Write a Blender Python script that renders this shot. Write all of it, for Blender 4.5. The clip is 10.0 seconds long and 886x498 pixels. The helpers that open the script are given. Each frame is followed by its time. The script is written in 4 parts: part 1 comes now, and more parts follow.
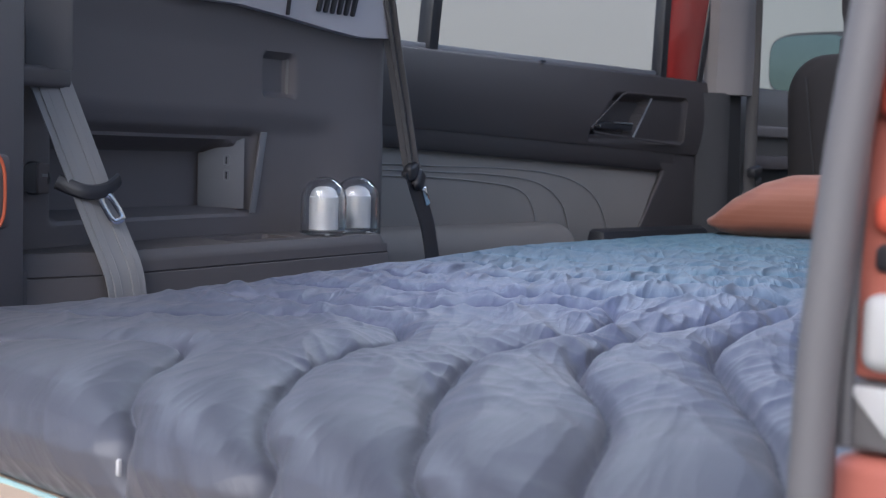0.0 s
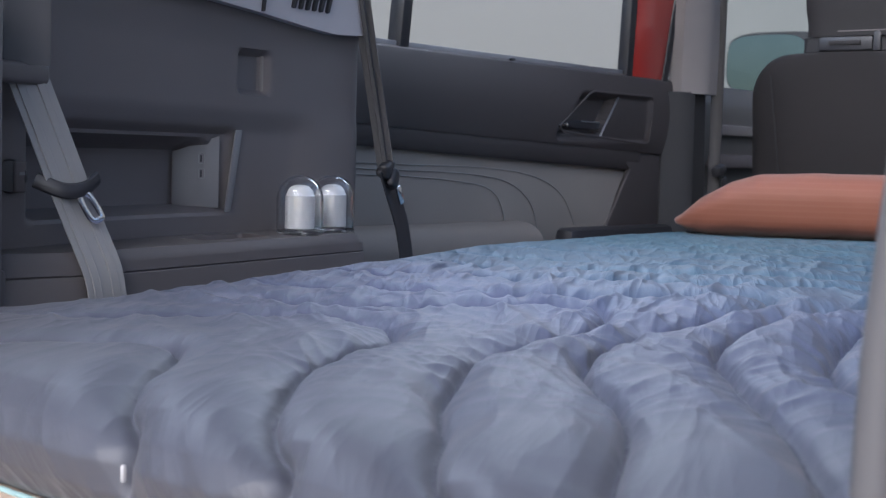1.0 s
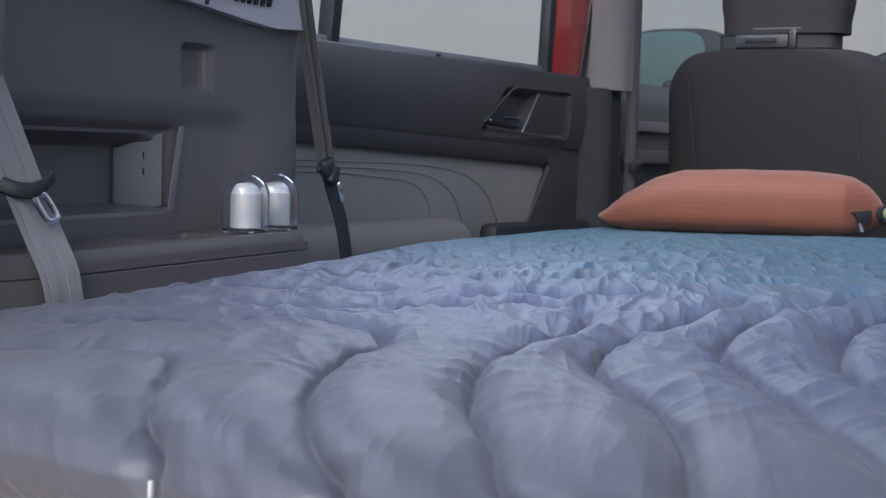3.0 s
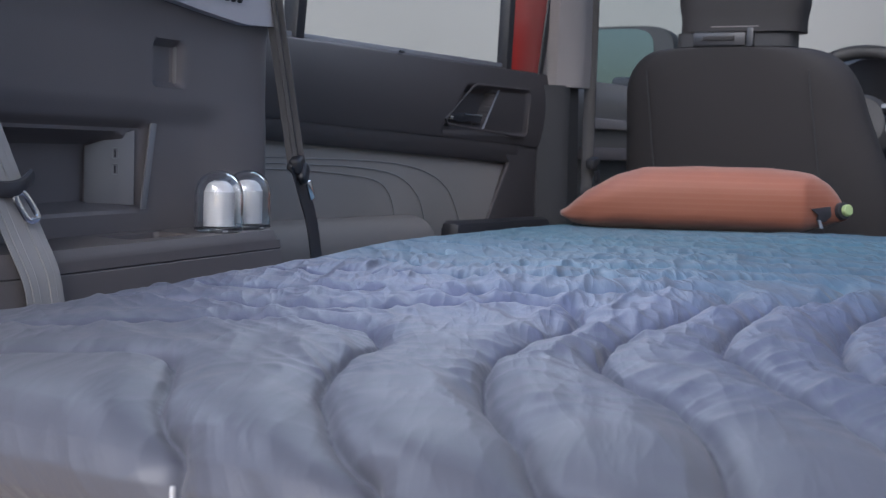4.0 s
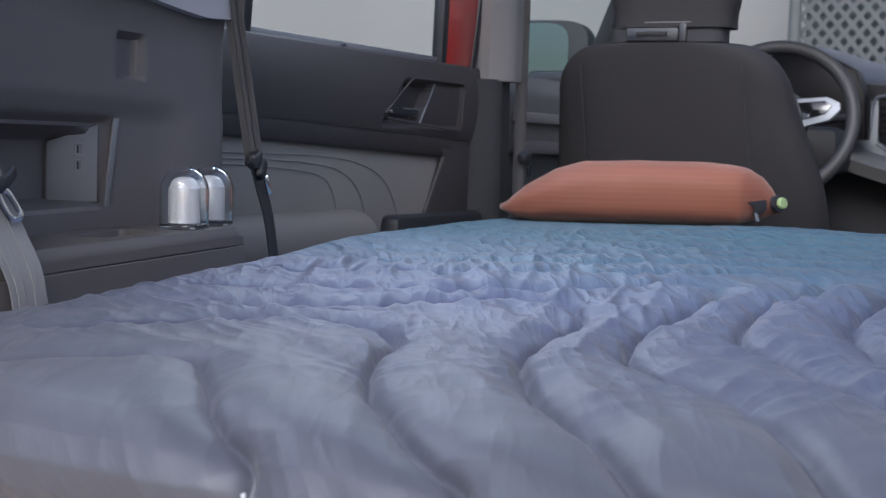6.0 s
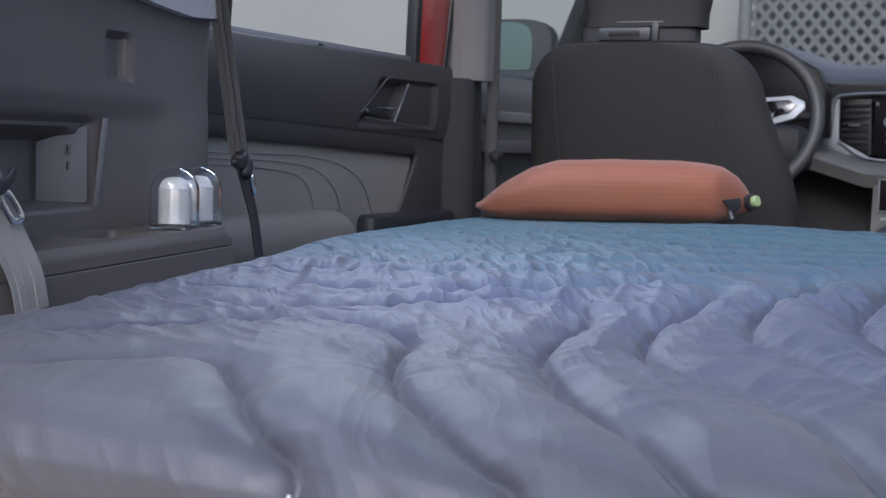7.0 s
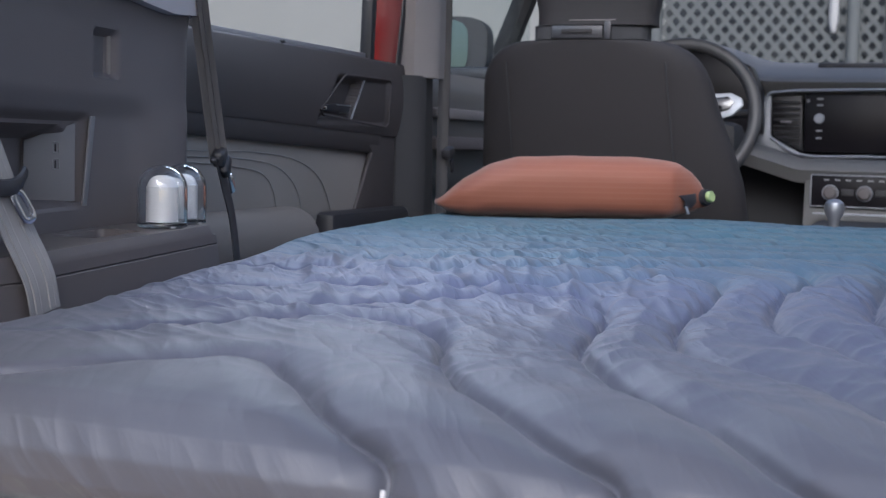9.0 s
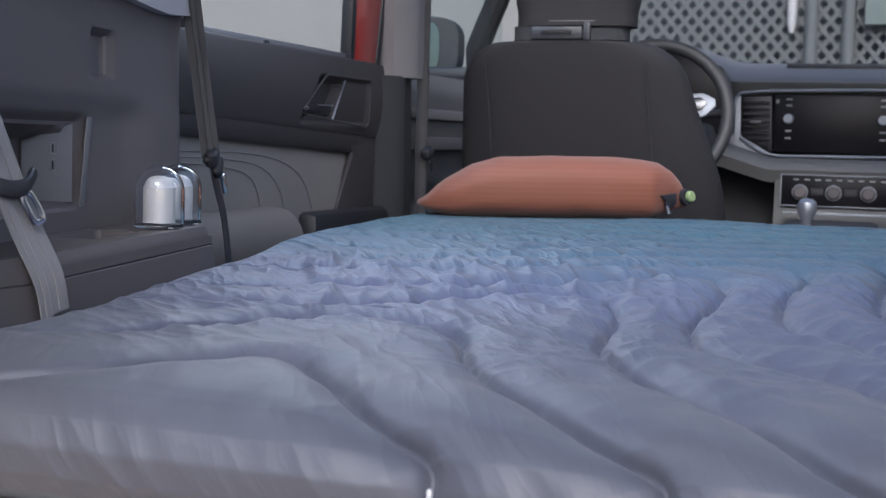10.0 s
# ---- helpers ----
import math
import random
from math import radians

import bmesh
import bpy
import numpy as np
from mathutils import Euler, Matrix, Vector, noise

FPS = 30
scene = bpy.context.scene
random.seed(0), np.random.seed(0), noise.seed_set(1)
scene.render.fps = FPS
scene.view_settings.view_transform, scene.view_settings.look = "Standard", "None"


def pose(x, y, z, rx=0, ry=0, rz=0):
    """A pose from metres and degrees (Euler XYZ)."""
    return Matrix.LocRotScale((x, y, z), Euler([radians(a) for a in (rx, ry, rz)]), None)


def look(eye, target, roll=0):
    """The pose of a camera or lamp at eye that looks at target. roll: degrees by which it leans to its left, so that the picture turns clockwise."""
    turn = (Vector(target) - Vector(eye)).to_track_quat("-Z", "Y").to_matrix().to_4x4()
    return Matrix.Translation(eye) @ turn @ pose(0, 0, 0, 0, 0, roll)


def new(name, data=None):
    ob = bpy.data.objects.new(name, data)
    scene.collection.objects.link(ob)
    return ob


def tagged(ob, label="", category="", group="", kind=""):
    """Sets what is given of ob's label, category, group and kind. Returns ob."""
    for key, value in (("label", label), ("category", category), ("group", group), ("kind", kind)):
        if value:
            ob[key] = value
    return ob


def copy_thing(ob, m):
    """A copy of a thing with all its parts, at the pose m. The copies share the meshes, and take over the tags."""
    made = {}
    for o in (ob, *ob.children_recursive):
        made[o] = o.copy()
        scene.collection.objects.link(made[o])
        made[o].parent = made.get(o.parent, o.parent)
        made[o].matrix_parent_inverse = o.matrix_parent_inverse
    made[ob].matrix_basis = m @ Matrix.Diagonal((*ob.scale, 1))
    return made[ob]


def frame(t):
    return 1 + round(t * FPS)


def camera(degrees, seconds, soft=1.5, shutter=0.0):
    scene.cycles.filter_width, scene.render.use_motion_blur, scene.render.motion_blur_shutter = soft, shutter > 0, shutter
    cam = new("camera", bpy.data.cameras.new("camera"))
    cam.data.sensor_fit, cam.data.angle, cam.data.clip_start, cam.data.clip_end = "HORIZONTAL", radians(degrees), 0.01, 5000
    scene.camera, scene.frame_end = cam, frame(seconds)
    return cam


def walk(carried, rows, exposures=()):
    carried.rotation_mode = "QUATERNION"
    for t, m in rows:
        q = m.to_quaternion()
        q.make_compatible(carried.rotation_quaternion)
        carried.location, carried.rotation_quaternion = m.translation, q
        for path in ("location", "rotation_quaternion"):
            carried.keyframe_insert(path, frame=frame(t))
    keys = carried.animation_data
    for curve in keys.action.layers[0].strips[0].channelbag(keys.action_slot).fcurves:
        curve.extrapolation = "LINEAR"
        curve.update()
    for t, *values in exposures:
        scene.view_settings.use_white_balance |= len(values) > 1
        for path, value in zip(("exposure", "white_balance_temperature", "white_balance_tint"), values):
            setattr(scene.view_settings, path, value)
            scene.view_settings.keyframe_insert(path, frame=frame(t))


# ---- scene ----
cam = camera(36.5, 10.0, soft=1.2)
cam.data.dof.use_dof = True
cam.data.dof.focus_distance = 1.35
cam.data.dof.aperture_fstop = 16.0

PATH = [
    (0, (0.629, 0.11, 1.088), (-0.713, 1.587, 0.944), 1.6),
    (0.5, (0.611, 0.103, 1.087), (-0.702, 1.605, 0.943), 1.6),
    (1, (0.593, 0.095, 1.087), (-0.689, 1.623, 0.943), 1.7),
    (1.5, (0.574, 0.085, 1.087), (-0.673, 1.642, 0.943), 1.7),
    (2, (0.552, 0.077, 1.088), (-0.659, 1.662, 0.942), 1.7),
    (2.5, (0.531, 0.066, 1.088), (-0.642, 1.68, 0.941), 1.7),
    (4, (0.466, 0.034, 1.088), (-0.585, 1.729, 0.938), 1.7),
    (4.5, (0.443, 0.023, 1.088), (-0.568, 1.742, 0.936), 1.7),
    (5, (0.421, 0.012, 1.088), (-0.552, 1.753, 0.935), 1.7),
    (5.5, (0.399, 0.002, 1.089), (-0.537, 1.762, 0.934), 1.7),
    (7, (0.335, -0.033, 1.089), (-0.497, 1.779, 0.932), 1.6),
    (7.5, (0.312, -0.044, 1.088), (-0.486, 1.783, 0.932), 1.5),
    (8, (0.291, -0.056, 1.088), (-0.476, 1.784, 0.931), 1.5),
    (8.5, (0.271, -0.068, 1.088), (-0.464, 1.785, 0.93), 1.5),
    (9, (0.252, -0.08, 1.088), (-0.451, 1.786, 0.929), 1.5),
    (9.5, (0.231, -0.09, 1.088), (-0.439, 1.787, 0.929), 1.5),
    (10, (0.211, -0.102, 1.088), (-0.431, 1.785, 0.93), 1.5),
]
walk(cam, [(t, look(eye, target, roll)) for t, eye, target, roll in PATH], exposures=[(0, 0.85, 5700, 12), (10, 0.85, 5700, 12)])

# ---- light ----
world = bpy.data.worlds.new("world")
scene.world = world
world.use_nodes = True
wn = world.node_tree.nodes
sky = wn.new("ShaderNodeTexSky")
sky.sky_type = "NISHITA"
sky.sun_disc = False
sky.sun_elevation = radians(37)
sky.sun_rotation = radians(166)
sky.dust_density = 3.0
wn["Background"].inputs["Strength"].default_value = 0.15
world.node_tree.links.new(sky.outputs["Color"], wn["Background"].inputs["Color"])

sun_data = bpy.data.lights.new("sun", "SUN")
sun_data.energy = 1.0
sun_data.angle = radians(28)
sun_data.color = (1.0, 0.98, 0.95)
sun = new("sun", sun_data)
sun.matrix_world = look((0.75, -3.0, 2.3), (0, 0, 0))

# area lamp added overhead at an assumed roof opening that is never in view
roof_light = bpy.data.lights.new("added_roof_light", "AREA")
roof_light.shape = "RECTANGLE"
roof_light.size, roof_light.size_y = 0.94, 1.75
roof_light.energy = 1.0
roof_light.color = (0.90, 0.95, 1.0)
new("added_roof_light", roof_light).matrix_world = pose(0, 2.05, 1.66)

# area lamps for sky light in the left windows' upper part, the rearmost assumed
for y, wide, power in ((1.88, 0.80, 1.9), (0.76, 0.50, 1.9)):
    side_light = bpy.data.lights.new("side_window_light", "AREA")
    side_light.shape = "RECTANGLE"
    side_light.size, side_light.size_y = wide, 0.16
    side_light.energy = power
    side_light.color = (0.88, 0.94, 1.0)
    new("side_window_light", side_light).matrix_world = look((-0.72, y, 1.52), (0.15, y - 0.30, 0.95))


# ---- materials ----
def material(name, color, rough=0.6, metal=0.0, vary=0.12, scale=6.0, bump=0.15, grain=400.0, dist=0.001, spec=0.5, coat=0.0):
    """Two scales of variation: broad stains in the colour, fine grain in the relief."""
    m = bpy.data.materials.new(name)
    m.use_nodes = True
    n, l = m.node_tree.nodes, m.node_tree.links
    b = n["Principled BSDF"]
    b.inputs["Roughness"].default_value = rough
    b.inputs["Metallic"].default_value = metal
    b.inputs["Specular IOR Level"].default_value = spec
    b.inputs["Coat Weight"].default_value = coat
    co = n.new("ShaderNodeTexCoord")
    big = n.new("ShaderNodeTexNoise")
    big.inputs["Scale"].default_value = scale
    big.inputs["Detail"].default_value = 6
    l.new(co.outputs["Object"], big.inputs["Vector"])
    mix = n.new("ShaderNodeMix")
    mix.data_type = "RGBA"
    mix.inputs["A"].default_value = (*[c * (1 - vary) for c in color], 1)
    mix.inputs["B"].default_value = (*[min(1, c * (1 + vary)) for c in color], 1)
    l.new(big.outputs["Fac"], mix.inputs["Factor"])
    l.new(mix.outputs["Result"], b.inputs["Base Color"])
    rr = n.new("ShaderNodeMapRange")
    rr.inputs["To Min"].default_value = max(0.02, rough - 0.08)
    rr.inputs["To Max"].default_value = min(1, rough + 0.08)
    l.new(big.outputs["Fac"], rr.inputs["Value"])
    l.new(rr.outputs["Result"], b.inputs["Roughness"])
    if bump:
        fine = n.new("ShaderNodeTexNoise")
        fine.inputs["Scale"].default_value = grain
        fine.inputs["Detail"].default_value = 2
        l.new(co.outputs["Object"], fine.inputs["Vector"])
        bp = n.new("ShaderNodeBump")
        bp.inputs["Strength"].default_value = bump
        bp.inputs["Distance"].default_value = dist
        l.new(fine.outputs["Fac"], bp.inputs["Height"])
        l.new(bp.outputs["Normal"], b.inputs["Normal"])
    return m


M_trim = material("dark_trim_plastic", (0.122, 0.109, 0.109), 0.6, bump=0.25, grain=900)
M_console = material("console_plastic", (0.088, 0.078, 0.078), 0.55, bump=0.2, grain=900)
# Lighter grey that brightens lit faces of the trim; also a pale vent tab.
M_pale_lit = material("pale_lit_plastic", (0.170, 0.168, 0.177), 0.5, bump=0.2, grain=900)
M_headliner = material("pale_grey_trim", (0.195, 0.180, 0.176), 0.8, bump=0.2, grain=700)
M_quarter = material("pale_quarter_trim", (0.42, 0.395, 0.405), 0.75, bump=0.2, grain=700)
M_door = material("door_soft_plastic", (0.048, 0.041, 0.041), 0.62, bump=0.3, grain=800)
M_insert = material("grey_leatherette", (0.205, 0.182, 0.164), 0.65, bump=0.3, grain=600)
M_pocket = material("pocket_leatherette", (0.128, 0.112, 0.100), 0.7, bump=0.3, grain=600)
M_fdoor = material("pale_door_trim", (0.135, 0.127, 0.117), 0.7, bump=0.3, grain=600)
M_stitch = material("pale_stitching", (0.24, 0.23, 0.22), 0.7, bump=0.3, grain=1500)
M_seat = material("seat_cover_fabric", (0.0185, 0.0168, 0.0175), 0.75, bump=0.4, grain=1200, spec=0.3)
M_seatdark = material("seat_side_fabric", (0.020, 0.020, 0.022), 0.8, bump=0.4, grain=1200)
M_black = material("black_plastic", (0.022, 0.022, 0.026), 0.45, bump=0.1)
M_gloss = material("gloss_black", (0.006, 0.006, 0.007), 0.12, bump=0.0, coat=0.3)
M_chrome = material("chrome", (0.72, 0.72, 0.74), 0.18, 1.0, vary=0.05, bump=0.0)
M_silver = material("satin_silver", (0.42, 0.44, 0.48), 0.35, 0.8, vary=0.05, bump=0.05)
M_red = material("red_paint", (0.40, 0.035, 0.028), 0.3, vary=0.05, scale=2, bump=0.0, coat=0.6)
# The body's red in a paler tone, for the tail parts.
M_tail = material("paler_red_paint", (0.36, 0.115, 0.085), 0.45, vary=0.05, scale=2, bump=0.0, coat=0.3)
M_seal = material("grey_rubber_seal", (0.115, 0.11, 0.112), 0.6)
M_orange = material("orange_cord", (0.55, 0.12, 0.05), 0.7)
M_dash = material("dash_grey_plastic", (0.112, 0.112, 0.111), 0.7, bump=0.2, grain=700)
M_dashdark = material("dash_lower_plastic", (0.026, 0.026, 0.028), 0.7)
M_satin = material("satin_frame", (0.25, 0.265, 0.29), 0.5, 0.3, vary=0.05, bump=0.05)
M_screen = material("matte_screen", (0.008, 0.007, 0.009), 0.35, vary=0.1, bump=0.0, spec=0.2)
M_core = material("frosted_core", (0.50, 0.50, 0.505), 0.34, 0.12, vary=0.05, bump=0.0)
M_rim = material("wheel_leather", (0.033, 0.033, 0.035), 0.55, bump=0.3, grain=900)
M_lamp = material("white_tube", (0.34, 0.34, 0.34), 0.5, bump=0.05)
M_icon = material("pale_icon", (0.22, 0.225, 0.23), 0.6, bump=0.0)
M_cream = material("pale_birch_board", (0.50, 0.38, 0.28), 0.6, vary=0.2, scale=9, bump=0.2, grain=150)
M_pipe = material("aqua_piping", (0.27, 0.40, 0.39), 0.6)
M_white = material("white_plastic", (0.46, 0.46, 0.46), 0.5, vary=0.04, bump=0.05)
M_valve = material("pale_green_plastic", (0.25, 0.32, 0.14), 0.5)
M_ground = material("grey_asphalt", (0.055, 0.055, 0.055), 0.9, vary=0.3, scale=3, bump=0.6, grain=90, dist=0.004)
M_wall = material("pale_render_wall", (0.215, 0.217, 0.210), 0.9, vary=0.05, scale=0.6, bump=0.3, grain=40)
M_fence = material("galvanised_mesh", (0.080, 0.087, 0.088), 0.8, 0.0, vary=0.15, scale=2)
M_green = material("pale_green_paint", (0.125, 0.155, 0.145), 0.6)
M_dark = material("dark_boards", (0.048, 0.053, 0.055), 0.8)


def glass_material(name, color=(1, 1, 1), rough=0.0, ior=1.45):
    m = bpy.data.materials.new(name)
    m.use_nodes = True
    b = m.node_tree.nodes["Principled BSDF"]
    b.inputs["Base Color"].default_value = (*color, 1)
    b.inputs["Transmission Weight"].default_value = 1
    b.inputs["Roughness"].default_value = rough
    b.inputs["IOR"].default_value = ior
    return m


M_glass = glass_material("window_glass", (0.96, 0.98, 0.975), ior=1.08)
M_tint = glass_material("tinted_glass", (0.84, 0.90, 0.89), ior=1.08)
M_clear = glass_material("clear_plastic", (0.97, 0.98, 0.99))
M_lens_red = material("red_lamp_lens", (0.55, 0.10, 0.06), 0.2, vary=0.05, bump=0.0, coat=0.5)
# Dark teal tint gives the glass the tone of what it reflects.
M_mirror = material("mirror_glass", (0.075, 0.105, 0.122), 0.08, 1.0, vary=0.02, bump=0.0)


def webbing_material(name, color):
    """Woven belt: fine cross ribs and long stripes."""
    m = material(name, color, 0.55, bump=0.0)
    n, l = m.node_tree.nodes, m.node_tree.links
    co = n.new("ShaderNodeTexCoord")
    wv = n.new("ShaderNodeTexNoise")
    wv.inputs["Scale"].default_value = 1400
    l.new(co.outputs["Object"], wv.inputs["Vector"])
    bp = n.new("ShaderNodeBump")
    bp.inputs["Strength"].default_value = 0.4
    bp.inputs["Distance"].default_value = 0.0006
    l.new(wv.outputs["Fac"], bp.inputs["Height"])
    l.new(bp.outputs["Normal"], n["Principled BSDF"].inputs["Normal"])
    return m


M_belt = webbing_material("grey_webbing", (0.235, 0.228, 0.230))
M_beltdark = webbing_material("darker_webbing", (0.066, 0.065, 0.070))


def quilt_material():
    """Nylon shell dyed from grey-lavender at the foot to teal at the head."""
    m = bpy.data.materials.new("ombre_nylon")
    m.use_nodes = True
    n, l = m.node_tree.nodes, m.node_tree.links
    b = n["Principled BSDF"]
    b.inputs["Roughness"].default_value = 0.50
    b.inputs["Specular IOR Level"].default_value = 0.45
    b.inputs["Sheen Weight"].default_value = 0.08
    b.inputs["Sheen Roughness"].default_value = 0.4
    co = n.new("ShaderNodeTexCoord")
    sep = n.new("ShaderNodeSeparateXYZ")
    l.new(co.outputs["Object"], sep.inputs["Vector"])
    no = n.new("ShaderNodeTexNoise")
    no.inputs["Scale"].default_value = 3
    l.new(co.outputs["Object"], no.inputs["Vector"])
    add = n.new("ShaderNodeMath")
    add.operation = "MULTIPLY_ADD"
    add.inputs[1].default_value = 0.25
    l.new(no.outputs["Fac"], add.inputs[0])
    tilt = n.new("ShaderNodeMath")
    tilt.operation = "MULTIPLY_ADD"
    tilt.inputs[1].default_value = 0.16
    l.new(sep.outputs["X"], tilt.inputs[0])
    l.new(sep.outputs["Y"], tilt.inputs[2])
    l.new(tilt.outputs[0], add.inputs[2])
    mr = n.new("ShaderNodeMapRange")
    mr.inputs["From Min"].default_value = 0.62
    mr.inputs["From Max"].default_value = 2.42
    l.new(add.outputs[0], mr.inputs["Value"])
    cr = n.new("ShaderNodeValToRGB")
    stops = [(0.0, (0.073, 0.074, 0.085)), (0.15, (0.062, 0.068, 0.100)), (0.34, (0.074, 0.088, 0.154)), (0.46, (0.072, 0.122, 0.182)), (0.72, (0.066, 0.138, 0.174)), (0.88, (0.050, 0.114, 0.152)), (1.0, (0.030, 0.076, 0.120))]
    while len(cr.color_ramp.elements) < len(stops):
        cr.color_ramp.elements.new(0.5)
    for e, (p, c) in zip(cr.color_ramp.elements, stops):
        e.position = p
        e.color = (*c, 1)
    l.new(mr.outputs["Result"], cr.inputs["Fac"])
    l.new(cr.outputs["Color"], b.inputs["Base Color"])
    uv = n.new("ShaderNodeUVMap")
    uv.uv_map = "creases"
    heights = []
    for scale, weight in (((13, 2.6, 1), 1.0), ((38, 7, 1), 0.40)):
        mp = n.new("ShaderNodeMapping")
        mp.inputs["Scale"].default_value = scale
        l.new(uv.outputs["UV"], mp.inputs["Vector"])
        wr = n.new("ShaderNodeTexNoise")
        wr.noise_type = "RIDGED_MULTIFRACTAL"
        wr.inputs["Scale"].default_value = 1
        wr.inputs["Detail"].default_value = 3
        wr.inputs["Offset"].default_value = 0.9
        wr.inputs["Gain"].default_value = 1.4
        wr.inputs["Distortion"].default_value = 0.25
        l.new(mp.outputs["Vector"], wr.inputs["Vector"])
        k = n.new("ShaderNodeMath")
        k.operation = "MULTIPLY"
        k.inputs[1].default_value = weight
        l.new(wr.outputs["Fac"], k.inputs[0])
        heights.append(k)
    total = n.new("ShaderNodeMath")
    l.new(heights[0].outputs[0], total.inputs[0])
    l.new(heights[1].outputs[0], total.inputs[1])
    bp = n.new("ShaderNodeBump")
    bp.inputs["Distance"].default_value = 0.010
    zone = n.new("ShaderNodeMapRange")
    zone.inputs["From Min"].default_value = 0.72
    zone.inputs["From Max"].default_value = 1.30
    zone.inputs["To Min"].default_value = 0.24
    zone.inputs["To Max"].default_value = 0.75
    l.new(sep.outputs["Y"], zone.inputs["Value"])
    l.new(zone.outputs["Result"], bp.inputs["Strength"])
    l.new(total.outputs[0], bp.inputs["Height"])
    weave = n.new("ShaderNodeTexNoise")
    weave.inputs["Scale"].default_value = 900
    l.new(co.outputs["Object"], weave.inputs["Vector"])
    b2 = n.new("ShaderNodeBump")
    b2.inputs["Strength"].default_value = 0.15
    b2.inputs["Distance"].default_value = 0.0008
    l.new(weave.outputs["Fac"], b2.inputs["Height"])
    l.new(bp.outputs["Normal"], b2.inputs["Normal"])
    l.new(b2.outputs["Normal"], b.inputs["Normal"])
    return m


def pillow_material():
    """Orange ripstop with fine woven stripes along the length."""
    m = material("orange_ripstop", (0.192, 0.056, 0.025), 0.65, vary=0.06, bump=0.0)
    n, l = m.node_tree.nodes, m.node_tree.links
    b = n["Principled BSDF"]
    b.inputs["Sheen Weight"].default_value = 0.2
    co = n.new("ShaderNodeTexCoord")
    wv = n.new("ShaderNodeTexWave")
    wv.wave_type, wv.bands_direction = "BANDS", "Z"
    wv.inputs["Scale"].default_value = 34
    wv.inputs["Distortion"].default_value = 0.3
    l.new(co.outputs["Object"], wv.inputs["Vector"])
    src = b.inputs["Base Color"].links[0].from_socket
    mix = n.new("ShaderNodeMix")
    mix.data_type = "RGBA"
    mix.inputs["B"].default_value = (0.205, 0.069, 0.036, 1)
    sc = n.new("ShaderNodeMath")
    sc.operation = "POWER"
    sc.inputs[1].default_value = 4.0
    l.new(wv.outputs["Fac"], sc.inputs[0])
    l.new(sc.outputs[0], mix.inputs["Factor"])
    l.new(src, mix.inputs["A"])
    l.new(mix.outputs["Result"], b.inputs["Base Color"])
    bp = n.new("ShaderNodeBump")
    bp.inputs["Strength"].default_value = 0.03
    bp.inputs["Distance"].default_value = 0.002
    l.new(wv.outputs["Fac"], bp.inputs["Height"])
    l.new(bp.outputs["Normal"], b.inputs["Normal"])
    return m


M_quilt = quilt_material()
M_pillow = pillow_material()


# ---- building blocks ----
def mesh_of(name, bm, mat, smooth=True, angle=35):
    bmesh.ops.recalc_face_normals(bm, faces=bm.faces)
    for f in bm.faces:
        f.smooth = smooth
    for e in bm.edges:
        if len(e.link_faces) == 2 and e.calc_face_angle(0) > radians(angle):
            e.smooth = False
    me = bpy.data.meshes.new(name)
    bm.to_mesh(me)
    bm.free()
    me.materials.append(mat)
    return me


def thing(name, bm, mat, label="", category="", kind="", group="", smooth=True):
    """A top-level object; with bm None an Empty that parents its parts."""
    ob = new(name, mesh_of(name, bm, mat, smooth) if bm else None)
    return tagged(ob, label, category, group, kind)


def part(name, bm, mat, parent, label="", smooth=True):
    ob = new(name, mesh_of(name, bm, mat, smooth))
    ob.parent = parent
    return tagged(ob, label)


def rbox(c, s, bevel=0.004, seg=2, m=None, bm=None):
    """A box with rounded edges: centre, size, turned by m about its centre."""
    b = bmesh.new()
    bmesh.ops.create_cube(b, size=1)
    bmesh.ops.scale(b, vec=s, verts=b.verts)
    if bevel:
        bmesh.ops.bevel(b, geom=list(b.edges), offset=min(bevel, min(s) * 0.49), segments=seg, profile=0.5, affect="EDGES")
    bmesh.ops.transform(b, matrix=Matrix.Translation(c) @ (m or Matrix()), verts=b.verts)
    return join(bm, b)


def join(bm, b):
    if bm is None:
        return b
    me = bpy.data.meshes.new("tmp")
    b.to_mesh(me)
    b.free()
    bm.from_mesh(me)
    bpy.data.meshes.remove(me)
    return bm


def prism(outline, lift, bevel=0.004, seg=2, bm=None):
    """A plate: outline points in 3D (one flat loop) raised by the vector lift, edges rounded."""
    b = bmesh.new()
    lo = [b.verts.new(p) for p in outline]
    hi = [b.verts.new(Vector(p) + Vector(lift)) for p in outline]
    b.faces.new(lo)
    b.faces.new(hi[::-1])
    k = len(lo)
    for i in range(k):
        b.faces.new((lo[i], hi[i], hi[(i + 1) % k], lo[(i + 1) % k]))
    bmesh.ops.recalc_face_normals(b, faces=b.faces)
    if bevel:
        bmesh.ops.bevel(b, geom=list(b.edges), offset=bevel, segments=seg, profile=0.5, affect="EDGES", clamp_overlap=True)
    return join(bm, b)


def smooth_path(pts, n=8):
    """Catmull-Rom points through pts."""
    p = [Vector(q) for q in pts]
    p = [2 * p[0] - p[1]] + p + [2 * p[-1] - p[-2]]
    out = []
    for i in range(1, len(p) - 2):
        for j in range(n):
            t = j / n
            a, b, c, d = p[i - 1], p[i], p[i + 1], p[i + 2]
            out.append(0.5 * (2 * b + (c - a) * t + (2 * a - 5 * b + 4 * c - d) * t * t + (3 * b - a - 3 * c + d) * t ** 3))
    out.append(p[-2])
    return out


